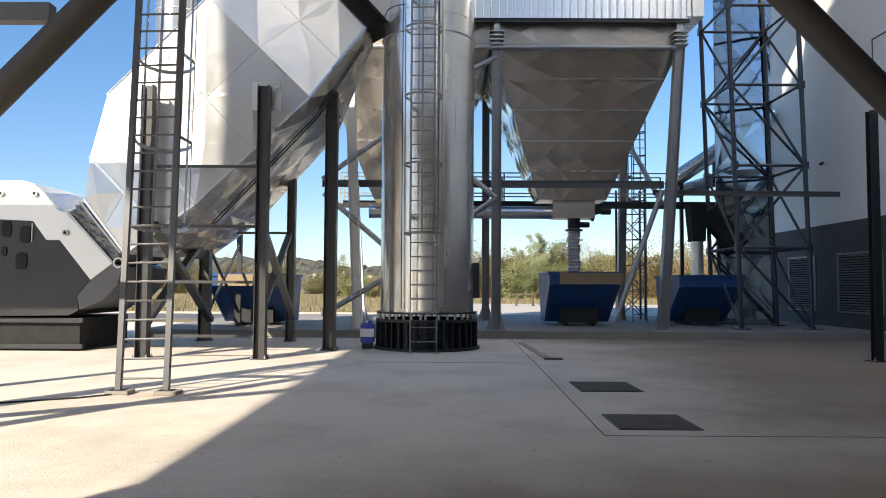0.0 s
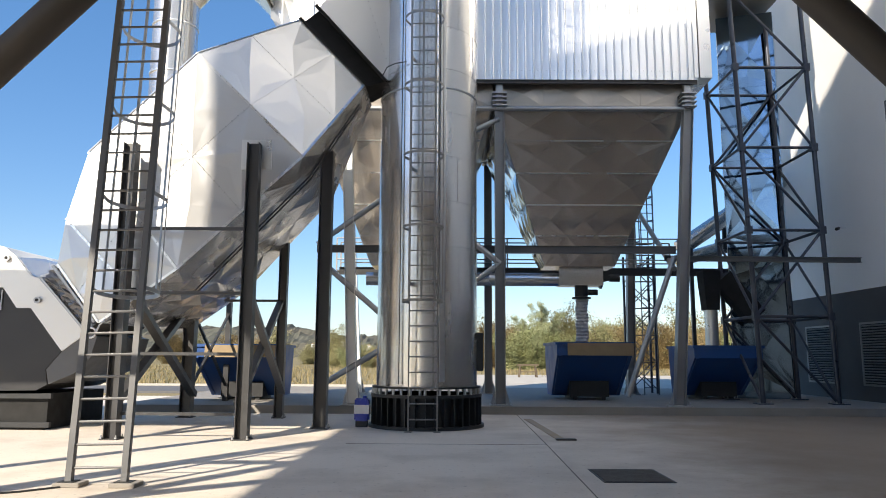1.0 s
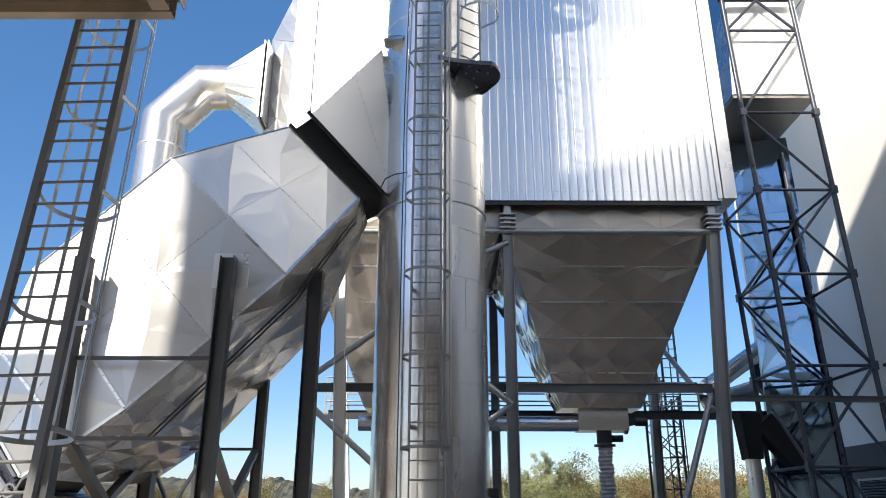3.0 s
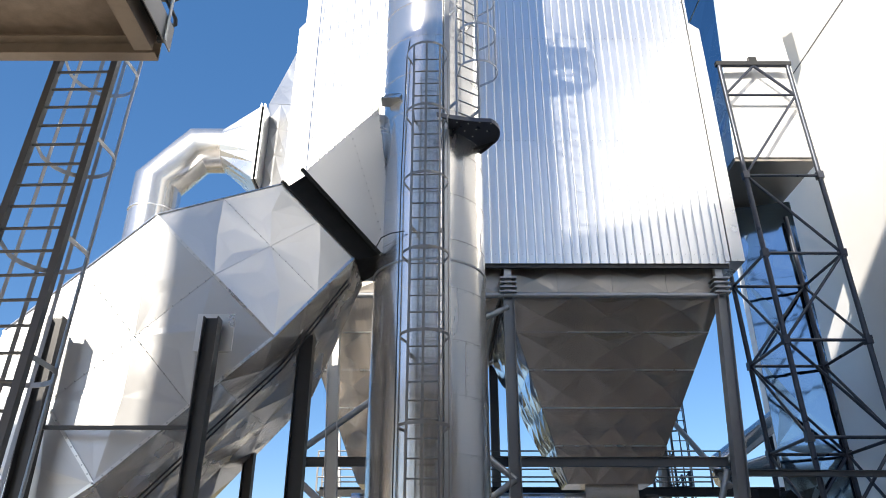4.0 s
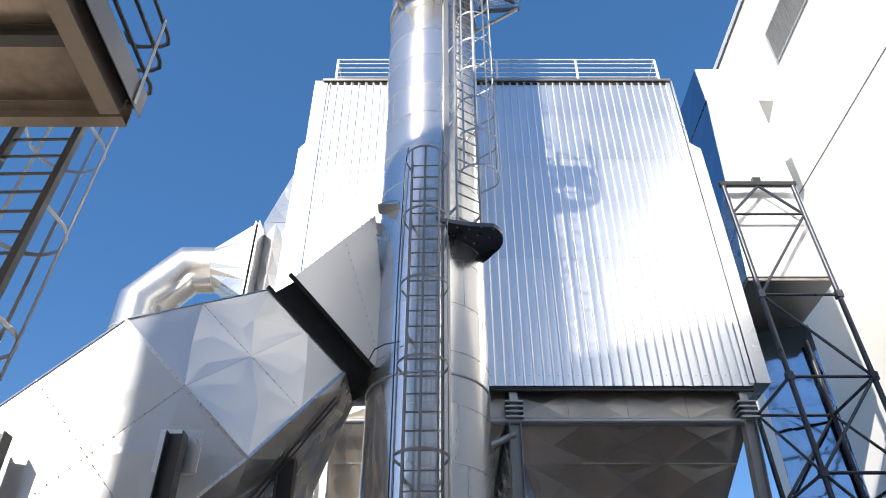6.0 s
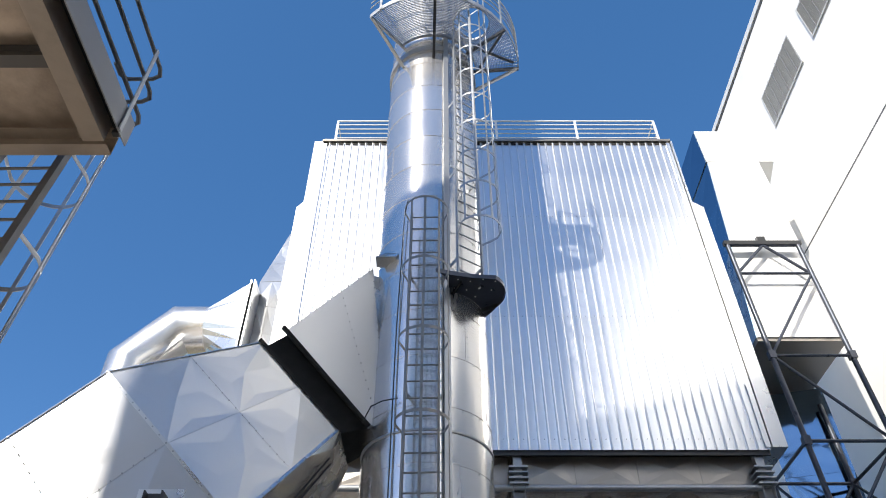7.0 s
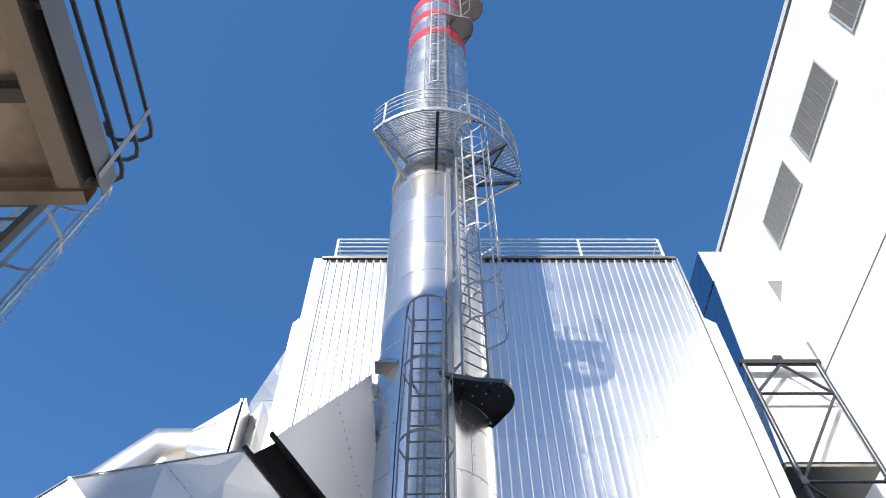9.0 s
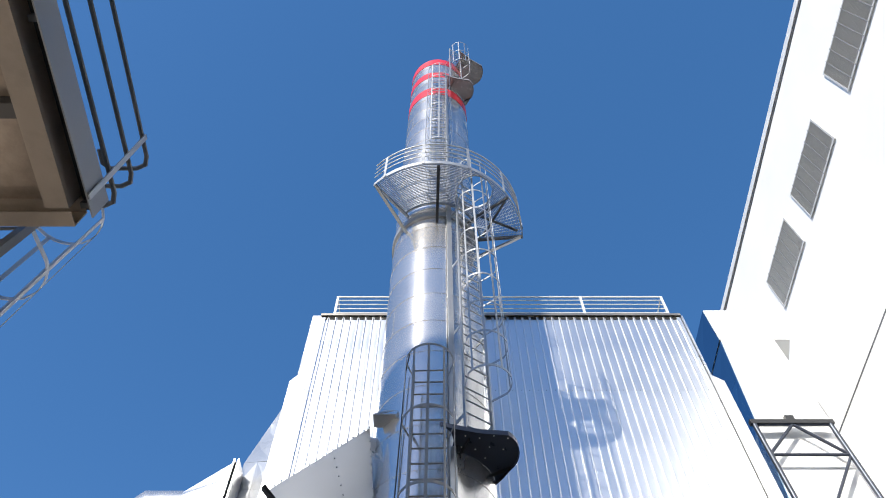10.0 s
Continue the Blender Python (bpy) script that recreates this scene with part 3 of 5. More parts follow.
for x in (-4.37, -3.75):
    pad = thing("footing_pad", "small concrete pad under the ladder foot", "pad", (x, 9.16, 0), "ladder footings")
    bm = box(B(), -0.13, 0.17, -0.12, 0.12, 0.0, 0.05)
    bmesh.ops.bevel(bm, geom=bm.edges[:], offset=0.008, segments=1, affect="EDGES")
    part("block", bm, M_PLINTH, pad)
    part("shoe_plate", box(B(), -0.09, 0.09, -0.08, 0.08, 0.051, 0.06), M_DARK, pad, "dark steel shoe plate")

post = thing("steel_post", "dark steel post on a base plate in the yard", "post", (8.2, 13.9, 0))
part("shaft", ibeam(B(), (0, 0, 0.02), (0, 0, 4.9), 0.16, 0.16, 0.012, (0, 1, 0)), M_DARK, post)
anchor_bolts(part("base_plate", box(B(), -0.16, 0.16, -0.16, 0.16, 0, 0.02), M_DARK, post), 0, 0, 0.02, 0.12, 0.12)

# ---- stack ----
SX, SY, SR = -0.6, 16.5, 1.07


def ring(bm, r, z0, z1, seg=72, inner=None, a0=0.0, a1=math.tau):
    full = abs(a1 - a0 - math.tau) < 1e-6
    n = seg if full else seg + 1
    inner = inner if inner is not None else r - 0.01
    vs = []
    for k in range(n):
        a = a0 + (a1 - a0) * k / seg
        c, s = math.sin(a), -math.cos(a)
        vs.append([bm.verts.new((q * c, q * s, z)) for q, z in ((r, z0), (r, z1), (inner, z1), (inner, z0))])
    for k in range(n if full else n - 1):
        p, q = vs[k], vs[(k + 1) % n]
        for i in range(4):
            bm.faces.new((p[i], q[i], q[(i + 1) % 4], p[(i + 1) % 4]))
    if not full:
        bm.faces.new(vs[0])
        bm.faces.new(vs[-1][::-1])
    return bm


stack = thing("chimney_stack", "tall polished steel chimney with red bands at the top", "chimney", (SX, SY, 0))
part("base_ring", ring(ring(B(), 1.22, 0.0, 0.06, 64, 0.95), 1.17, 0.62, 0.68, 64, 0.98), M_DARK, stack, "dark flanged anchor ring")
part("base_skirt", ring(B(), 1.03, 0.06, 0.62, 64, 0.99), M_DARK, stack)
gus = None
for k in range(36):
    a = math.tau * k / 36
    if gus is None:
        gus = part("gusset", bar(B(), (0, -1.10, 0.06), (0, -1.10, 0.62), 0.02, 0.13, (0, 1, 0)), M_DARK, stack)
        bolt = part("anchor_bolt", tube(B(), (0, -1.12, 0.68), (0, -1.12, 0.80), 0.03, 8), M_GALV, stack)
    else:
        twin(gus, "gusset", stack, pose(0, 0, 0, 0, 0, math.degrees(a)))
        twin(bolt, "anchor_bolt", stack, pose(0, 0, 0, 0, 0, math.degrees(a + 0.087)))
part("upper_flange", ring(B(), 1.15, 0.80, 0.84, 64, 0.99), M_DARK, stack)
TOP = 31.4
n_course = 32
shell = heads = None
for k in range(n_course):
    z0 = 0.84 + (TOP - 0.84) * k / n_course
    h = (TOP - 0.84) / n_course
    if shell is None:
        bm = ring(ring(B(), SR, 0.0, h, 72), SR + 0.007, h - 0.018, h + 0.004, 72, SR - 0.004)
        bar(bm, (0, -SR - 0.002, 0.01), (0, -SR - 0.002, h - 0.03), 0.05, 0.008, (0, 1, 0))
        shell = part("shell_course", bm, M_STACK, stack, "", True)
        shell.location = (0, 0, z0)
        bm = B()
        for i in range(36):
            a = math.tau * i / 36
            tube(bm, (SR * math.sin(a), -SR * math.cos(a), h - 0.05), ((SR + 0.011) * math.sin(a), -(SR + 0.011) * math.cos(a), h - 0.05), 0.009, 5)
        for i in range(7):
            tube(bm, (0.015, -SR, h * (i + 0.5) / 7), (0.015, -SR - 0.016, h * (i + 0.5) / 7), 0.009, 5)
        heads = part("rivet_row", bm, M_GALV, stack)
        heads["kind"] = "stuff"
        heads.location = (0, 0, z0)
    else:
        m = pose(0, 0, z0, 0, 0, (38, -52, 12, 66)[k % 4])
        twin(shell, "shell_course", stack, m)
        twin(heads, "rivet_row", stack, m)["kind"] = "stuff"
for z0, z1 in ((27.02, 27.74), (29.05, 29.68), (30.74, 31.42)):
    part("red_band", ring(B(), SR + 0.012, z0, z1, 72, SR - 0.002), M_RED, stack, "red painted band", True)
part("cable_run", pipe(B(), [(-0.53, -1.02, 0.9), (-0.54, -0.98, 9.0), (-0.49, -1.04, 11.7), (-0.42, -1.3, 11.9)], 0.011), M_DARK, stack, "black cable clipped to the shell", True)
part("cable_tray", bar(B(), (0.33, -1.085, 0.95), (0.33, -1.085, 27.0), 0.11, 0.05, (0.33, -1.085, 0)), M_GALV, stack, "galvanised cable tray up the shell")
part("junction_box", box(B(), 1.05, 1.2, -0.2, 0.1, 1.15, 1.95), M_DARK, stack, "dark electrical box")
part("girth_flange", ring(B(), SR + 0.018, 7.07, 7.1, 64, SR - 0.02), M_GALV, stack)
part("girth_flange", ring(B(), SR + 0.05, 17.55, 17.75, 64, SR - 0.02), M_GALV, stack)


def on_stack(az, r, z=0.0):
    return (SX + r * math.sin(radians(az)), SY - r * math.cos(radians(az)), z)


FLIGHT = "galvanised caged ladder on the chimney, "
ladder("stack_ladder", FLIGHT + "lowest flight", on_stack(-1.5, 1.38)[:2], 0.0, 11.45, -1.5, 0.56, 2.5, 11.15, 0.30, 1.5, 0.40, M_GALV_SHADED, standoff=0.34)
ladder("stack_ladder", FLIGHT + "second flight", on_stack(33, 1.38)[:2], 9.87, 19.4, 33, 0.54, 10.95, 19.4, 0.30, 0.96, 0.40, M_GALV, feet=False, standoff=0.34)
ladder("stack_ladder", FLIGHT + "third flight", on_stack(2, 1.36)[:2], 18.2, 28.7, 2, 0.5, 20.4, 27.5, 0.30, 1.42, 0.38, M_GALV, feet=False, standoff=0.34)
ladder("stack_ladder", FLIGHT + "top flight", on_stack(31, 1.36)[:2], 28.02, 32.3, 31, 0.5, 28.9, 31.3, 0.30, 1.2, 0.38, M_GALV, feet=False, standoff=0.34)


def rest_platform(z, turn, size, label, mat):
    """A D-shaped plate: hollowed round the lower cage, rounded outside, tapering back to the shell."""
    e = thing("rest_platform", label, "platform", (SX, SY, z), "chimney platforms")
    e.matrix_basis = pose(SX, SY, z, 0, 0, turn)
    outs = [(0.13, -1.58), (0.40, -1.50), (0.75, -1.42)]
    for k in range(9):
        a = radians(-55 + 100 * k / 8)
        outs.append((0.93 + 0.44 * math.cos(a), -0.97 + 0.50 * math.sin(a)))
    outs += [(1.13, -0.42), (1.02, -0.28)]
    outs = [(x * size, y * size) for x, y in outs]
    ins = [(1.075 * math.sin(radians(a)), -1.075 * math.cos(radians(a))) for a in np.linspace(72, 17, 9)]
    hollow = [(0.34 * size, -1.22 * size), (0.30 * size, -1.40 * size)]
    part("floor_plate", plate(B(), outs + ins + hollow, 0.0, 0.012), mat, e, "perforated floor plate")
    part("edge_strip", strip(B(), outs, 0.09, 0.012), mat, e)
    # White plugs painted as daylight through the plate's holes.
    for k in range(11):
        x, y = (0.52 + 0.22 * (k % 4) - 0.06 * (k // 4)) * size, (-1.33 + 0.24 * (k // 4) + 0.05 * (k % 2)) * size
        if x * x + y * y > 1.3:
            part("hole_dot", tube(B(), (x, y, -0.006), (x, y, 0.018), 0.014, 8), M_WHITEP, e)
    for a in (24, 62):
        c, d = math.sin(radians(a)), -math.cos(radians(a))
        part("bracket", bar(B(), (1.06 * c, 1.06 * d, -0.05), (1.42 * c, 1.42 * d, -0.04), 0.012, 0.07), M_DARK, e)
    part("lug", box(B(), 0.38, 0.43, -1.12, -1.08, -0.14, -0.001), M_DARK, e)
    return e


rest_platform(9.85, 0, 1.0, "small rounded steel rest platform beside the ladder", M_NAVY)
# Upper two in paler steel to paint the reflected light on their undersides.
rest_platform(28.0, 2, 0.96, "small rounded rest platform high on the chimney", M_PALE)
rest_platform(31.3, 24, 1.1, "small rounded rest platform at the chimney top", M_PALE)


def ring_platform(z):
    e = thing("ring_platform", "galvanised grating platform with railing round the chimney", "platform", (SX, SY, z), "chimney platforms")
    R, A0, A1 = 2.27, -43, 86

    def at(az, r, h=0.0):
        return (r * math.sin(radians(az)), -r * math.cos(radians(az)), h)

    hole, reach = Vector(at(34, 1.76)), 0.45

    def free(p):
        return (Vector(p) - hole).length > reach

    bm = B()
    for r in np.arange(1.16, R - 0.01, 0.042):
        for k in range(52):
            b, c = A0 + (A1 - A0) * k / 52, A0 + (A1 - A0) * (k + 1) / 52
            if free(at((b + c) / 2, r)):
                bar(bm, at(b, r), at(c, r), 0.012, 0.035)
    for k in range(51):
        b = A0 + (A1 - A0) * k / 50
        ends = [q for q in np.arange(1.15, R, 0.02) if free(at(b, q))]
        lo, hi = ends[0], ends[0]
        for q in ends[1:] + [99]:
            if q - hi > 0.03:
                bar(bm, at(b, lo, 0.004), at(b, hi, 0.004), 0.008, 0.02)
                lo = q
            hi = q
    part("grating", bm, M_GALV, e, "open steel bar grating")
    part("hole_rim", strip(B(), [(hole.x + reach * math.cos(q * math.tau / 24), hole.y + reach * math.sin(q * math.tau / 24)) for q in range(25)], 0.09, 0.01), M_GALV, e)
    for b in (A0 + 0.8, 54, A1 - 0.8):
        part("radial_beam", bar(B(), at(b, 1.08, -0.08), at(b, R, -0.08), 0.05, 0.11), M_GREY if b > 0 else M_GALV, e)
    part("angle_cleat", bar(B(), at(52, 1.35, -0.08), at(80, 2.15, -0.08), 0.05, 0.06), M_GREY, e)
    part("angle_cleat", bar(B(), at(80, 1.25, -0.085), at(55, 2.15, -0.085), 0.05, 0.06), M_GREY, e)
    part("inner_ring", ring(B(), 1.17, -0.10, 0.03, 48, 1.145, radians(A0), radians(A1)), M_GALV, e)
    part("edge_ring", ring(B(), R + 0.012, -0.10, 0.06, 48, R, radians(A0), radians(A1)), M_GALV, e)
    for zz in (0.35, 0.60, 0.85, 1.1):
        part("guard_rail", pipe(B(), [at(b, R + 0.02, zz) for b in np.linspace(A0, A1, 40)], 0.015 if zz < 1 else 0.02, 6), M_GALV, e, "", True)
    for b in (-33.7, -7.6, 21.3, 49.2, 78.6):
        q = at(b, 1.0)
        part("guard_post", bar(B(), at(b, R + 0.025, -0.1), at(b, R + 0.025, 1.12), 0.07, 0.014, q), M_GALV, e)
    for b in (-42, 2, 85):
        part("strut", bar(B(), at(b, R * 0.98, -0.1), at(b, 1.07, -0.95), 0.07, 0.06), M_DARK if b == 2 else M_GALV, e)
    return e


ring_platform(18.2)

# ---- filter house ----
FX0, FX1, FY0, FY1 = -4.0, 6.65, 19.7, 26.2
filt = thing("filter_house", "large filter house in bright corrugated aluminium cladding", "filter house", (0, 0, 0))
part("core", box(B(), FX0 + 0.03, FX1 - 0.03, FY0 + 0.08, FY1, 9.02, 19.2), M_HOP, filt)
SHEETS, RIBS = 12, 4
sheet_w = (FX1 - FX0) / SHEETS
PITCH = sheet_w / RIBS


def corrugated(w, h):
    """A trapezoidal sheet: broad, faintly crowned pans and narrow ribs proud of them."""
    bm = B()
    prof = []
    for i in range(RIBS):
        x = i * PITCH
        prof += [(x + 0.02 * PITCH + 0.64 * PITCH * q / 6, -0.0012 * math.sin(math.pi * q / 6)) for q in range(7)]
        prof += [(x + 0.76 * PITCH, -0.02), (x + 0.80 * PITCH, -0.022), (x + 0.84 * PITCH, -0.02), (x + 0.93 * PITCH, 0.0)]
    prof.append((w + 0.005, 0.0))
    lo = [bm.verts.new((x, y, 0)) for x, y in prof]
    hi = [bm.verts.new((x, y, h)) for x, y in prof]
    for i in range(len(prof) - 1):
        bm.faces.new((lo[i], lo[i + 1], hi[i + 1], hi[i]))
    return bm


for row, (z0, z1) in enumerate(((8.95, 12.55), (12.5, 16.05), (16.0, 19.25))):
    first = None
    for k in range(SHEETS):
        m = pose(FX0 + k * sheet_w, FY0 + 0.03 - 0.005 * row + (0.0015 if k % 2 else 0), z0)
        if first is None:
            first = part("cladding_sheet", corrugated(sheet_w, z1 - z0), M_CORR, filt)
            first.matrix_basis = m
        else:
            twin(first, "cladding_sheet", filt, m)
# Black strips on the pans paint the shade under the roof trim.
bm = B()
for k in range(SHEETS * RIBS):
    x = FX0 + (k + 0.02) * PITCH
    box(bm, x, x + 0.64 * PITCH, FY0 + 0.005, FY0 + 0.012, 19.13, 19.24)
tagged(part("pan_shade", bm, M_BLACK, filt), "black strips painted as the roof trim's shade", "", "", "stuff")
part("corner_trim", box(B(), FX0 - 0.012, FX0 + 0.10, FY0 - 0.012, FY0 + 0.02, 9.0, 19.2), M_ALU, filt)
part("corner_trim", box(B(), FX1 - 0.10, FX1 + 0.012, FY0 - 0.012, FY0 + 0.02, 9.0, 19.2), M_ALU, filt)
part("roof_trim", box(B(), FX0 - 0.05, FX1 + 0.05, FY0 - 0.05, FY1, 19.27, 19.36), M_COLLAR, filt, "roof edge trim toned dark as shade")
part("drip_edge", box(B(), FX0, FX1, FY0 + 0.081, FY0 + 0.14, 8.86, 9.019), M_LEG, filt, "dark edge beam under the cladding")
panels(filt, [(FX1 + 0.01, FY0, 9), (FX1 + 0.01, FY1, 9), (FX1 + 0.01, FY1, 19.2), (FX1 + 0.01, FY0, 19.2)], 4, 6, M_ALU, 0.03, out=(1, 0, 0))
for z in (9.2, 12.52, 16.02):
    bm = B()
    for k in range(SHEETS * RIBS):
        x = FX0 + (k + 0.34) * PITCH
        tube(bm, (x, FY0 + 0.03, z), (x, FY0 + 0.010, z), 0.010, 6)
    tagged(part("fastening_strip", bm, M_GALV, filt), "row of sheet fasteners", "", "", "stuff")
rail = thing("roof_railing", "white steel guard railing round the filter roof", "railing", (0, FY0 + 0.15, 19.36))
for x in np.linspace(FX0 + 0.3, FX1 - 0.2, 5):
    part("post", bar(B(), (x, 0, 0), (x, 0, 1.15), 0.07, 0.05), M_WHITE, rail)
for z in (0.3, 0.52, 0.74, 0.96, 1.15):
    part("rail", tube(B(), (FX0 + 0.3, 0, z), (FX1 - 0.2, 0, z), 0.02 if z < 1 else 0.03, 8), M_WHITE, rail, "", True)
for x in (FX0 + 0.3, FX1 - 0.2):
    for z in (0.52, 1.15):
        part("side_rail", tube(B(), (x, 0.01, z), (x, 6.0, z), 0.02, 8), M_WHITE, rail, "", True)


def side_plenum(sx, xe, label):
    e = thing("side_plenum", label, "duct", (0, 0, 0), "filter plenums")
    x = lambda a: xe + sx * a
    wu, wl = (0.28, 0.45) if sx < 0 else (0.06, 0.33)
    part("upper_trim", box(B(), *sorted((x(0.0), x(wu))), FY0 - 0.01, FY1, 16.6, 19.3), M_ALU, e, "smooth corner sheet")
    part("lower_trim", hull(B(), [(x(a), y, z) for a, z in ((0, 9.0), (wl, 9.0), (0, 16.59), (wl, 16.35), (wu, 16.59)) for y in (FY0 - 0.01, FY1)]), M_ALU, e, "smooth corner sheet")
    if sx > 0:
        return e
    y0, yo, y1 = FY0 + 0.35, 20.75, 25.0
    part("body", hull(B(), [(x(0.35), y, z) for y in (y0 + 0.06, y1) for z in (10.0, 16.2)] + [(x(1.32), y, z) for y in (yo + 0.06, y1) for z in (11.2, 14.45)]), M_DUCT, e)
    panels(e, [(x(0.46), y0, 13.9), (x(1.35), yo, 14.5), (x(1.35), yo, 11.2), (x(0.46), y0, 10.4)], 2, 4, M_DUCT, 0.05, out=(-0.5, -1, 0))
    panels(e, [(x(0.46), y0, 15.9), (x(0.52), y0, 15.8), (x(1.35), yo, 14.5), (x(0.46), y0, 13.92)], 1, 3, M_DUCT, 0.04, out=(-0.5, -1, 0))
    return e


side_plenum(-1, FX0 - 0.015, "creased aluminium plenum on the filter's pipe side")
side_plenum(1, FX1 + 0.05, "smooth aluminium corner sheets on the filter's wall side")


def hopper(x0, x1, bx0, bx1, label):
    e = thing("hopper", label, "hopper", (0, 0, 0), "filter hoppers")
    y0, y1, by0, by1, zt, zb = FY0 + 0.45, FY1 - 0.3, 22.0, 23.1, 8.3, 4.1
    t = [Vector(p) for p in ((x0, y0, zt), (x1, y0, zt), (x1, y1, zt), (x0, y1, zt))]
    b = [Vector(p) for p in ((bx0, by0, zb), (bx1, by0, zb), (bx1, by1, zb), (bx0, by1, zb))]
    part("body", hull(B(), t + b), M_HOP, e)
    panels(e, [t[0], t[1], b[1], b[0]], 3, 5, M_HOP, 0.034, out=(0, -1, 0))
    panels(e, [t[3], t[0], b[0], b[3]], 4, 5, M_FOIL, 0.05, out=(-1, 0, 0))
    panels(e, [t[1], t[2], b[2], b[1]], 4, 5, M_HOP, 0.03, out=(1, 0, 0))
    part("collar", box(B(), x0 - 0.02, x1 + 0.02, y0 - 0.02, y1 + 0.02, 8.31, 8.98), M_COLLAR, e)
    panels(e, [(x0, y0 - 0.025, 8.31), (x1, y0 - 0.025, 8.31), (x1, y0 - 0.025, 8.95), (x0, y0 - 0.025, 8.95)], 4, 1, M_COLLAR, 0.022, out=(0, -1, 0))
    nrm = (t[1] - t[0]).cross(b[0] - t[0]).normalized()
    if nrm.y > 0:
        nrm = -nrm
    for k in range(1, 5):
        p, q = t[0].lerp(b[0], k / 5), t[1].lerp(b[1], k / 5)
        seam(e, p, q, nrm, M_ALU, 0.03)
    return e


hopper(1.15, 6.5, 2.7, 4.75, "grey sheet-clad pyramid hopper under the filter")
hopper(-4.0, 1.05, -2.4, -0.5, "grey sheet-clad pyramid hopper behind the chimney")

frame_ob = thing("support_frame", "galvanised steel frame carrying the filter house", "steel frame", (0, 0, 0.2))
for x0, x1, y in ((1.22, 1.24, 19.95), (5.85, 6.4, 19.95), (1.25, 1.25, 25.9), (6.1, 6.3, 25.9), (-2.62, -2.95, 20.0), (-3.2, -3.7, 25.9)):
    part("column", ibeam(B(), (x0, y, 0.03), (x1, y, 8.0), 0.26, 0.28, 0.016, (1, 0, 0)), M_WHITE if x0 < 0 else M_PALE, frame_ob)
    bp = part("base_plate", box(B(), x0 - 0.27, x0 + 0.27, y - 0.25, y + 0.25, 0.0, 0.03), M_GALV, frame_ob)
    anchor_bolts(bp, x0, y, 0.03, 0.21, 0.19)
    for sx in (-1, 1):
        part("stiffener", hull(B(), [(x0 + sx * 0.14, y - 0.008, 0.03), (x0 + sx * 0.14, y + 0.008, 0.03), (x0 + sx * 0.26, y - 0.008, 0.03),
                                     (x0 + sx * 0.26, y + 0.008, 0.03), (x0 + sx * 0.14, y - 0.008, 0.45), (x0 + sx * 0.14, y + 0.008, 0.45)]), M_GALV, frame_ob)
    for dz in (8.02, 8.14, 8.26, 8.38):
        part("bearing_plate", box(B(), x1 - 0.2, x1 + 0.2, y - 0.2, y + 0.2, dz, dz + 0.035), M_GALV, frame_ob)
    part("bearing_stub", box(B(), x1 - 0.09, x1 + 0.09, y - 0.09, y + 0.09, 8.0, 8.75), M_GALV, frame_ob)
part("tie", tube(B(), (0.3, 19.9, 7.98), (6.3, 19.9, 7.98), 0.07, 12), M_GALV, frame_ob, "", True)
part("tie", tube(B(), (-3.8, 19.9, 7.98), (0.3, 19.9, 7.98), 0.07, 12), M_GALV, frame_ob, "", True)
for p, q in (((5.9, 20.1, 3.6), (6.2, 25.9, 6.9)), ((1.23, 19.95, 7.7), (-0.4, 19.95, 6.9)), ((1.23, 19.95, 3.7), (-0.6, 19.95, 5.2)),
             ((1.23, 19.95, 3.7), (-0.9, 19.95, 2.2)), ((-3.6, 19.95, 3.8), (-0.7, 19.95, 1.3)), ((-3.65, 19.95, 4.2), (-0.9, 19.95, 6.2)),
             ((5.95, 20.2, 3.95), (4.62, 20.35, 0.22)), ((-3.6, 19.95, 0.4), (-0.6, 19.95, 2.2))):
    part("brace", tube(B(), p, q, 0.075, 12), M_GALV, frame_ob, "", True)
part("walkway_beam", ibeam(B(), (-3.7, 20.2, 4.12), (6.0, 20.2, 4.12), 0.2, 0.12, 0.012), M_GREY, frame_ob)
part("walkway_beam", ibeam(B(), (5.8, 20.6, 3.95), (11.3, 20.8, 3.95), 0.14, 0.14, 0.012), M_GREY, frame_ob)
part("walkway_beam", ibeam(B(), (-3.7, 24.3, 4.0), (9.2, 24.3, 4.0), 0.24, 0.14, 0.012), M_DARK, frame_ob)
walk_ob = thing("service_walkway", "grey steel service walkway with railings under the hoppers", "walkway", (0, 0, 4.2))
part("grating_floor", box(B(), -3.8, 7.4, 24.35, 25.3, 0.0, 0.04), M_GREY, walk_ob)
for y in (24.36, 25.28):
    for z in (0.4, 0.75, 1.1):
        part("rail", tube(B(), (-3.8, y, z), (7.4, y, z), 0.022, 8), M_PALE, walk_ob, "", True)
    for x in np.arange(-3.8, 7.5, 1.4):
        part("post", bar(B(), (x, y, 0.04), (x, y, 1.1), 0.05, 0.03), M_PALE, walk_ob)
stair = thing("lattice_mast", "slim dark lattice mast behind the hopper", "mast", (6.3, 26.6, 0.2))
for x in (0, 0.9):
    for y in (0, 0.7):
        part("leg", bar(B(), (x, y, 0), (x, y, 4.9), 0.07, 0.07), M_NAVY, stair)
for k in range(5):
    z = 0.15 + 0.95 * k
    for y in (0, 0.7):
        part("diagonal", bar(B(), (0, y, z), (0.9, y, z + 0.9), 0.04, 0.03), M_NAVY, stair)
        part("diagonal", bar(B(), (0.9, y + 0.03, z), (0, y + 0.03, z + 0.9), 0.04, 0.03), M_NAVY, stair)
    part("rung", bar(B(), (0, 0, z + 0.92), (0.9, 0, z + 0.92), 0.04, 0.04), M_NAVY, stair)
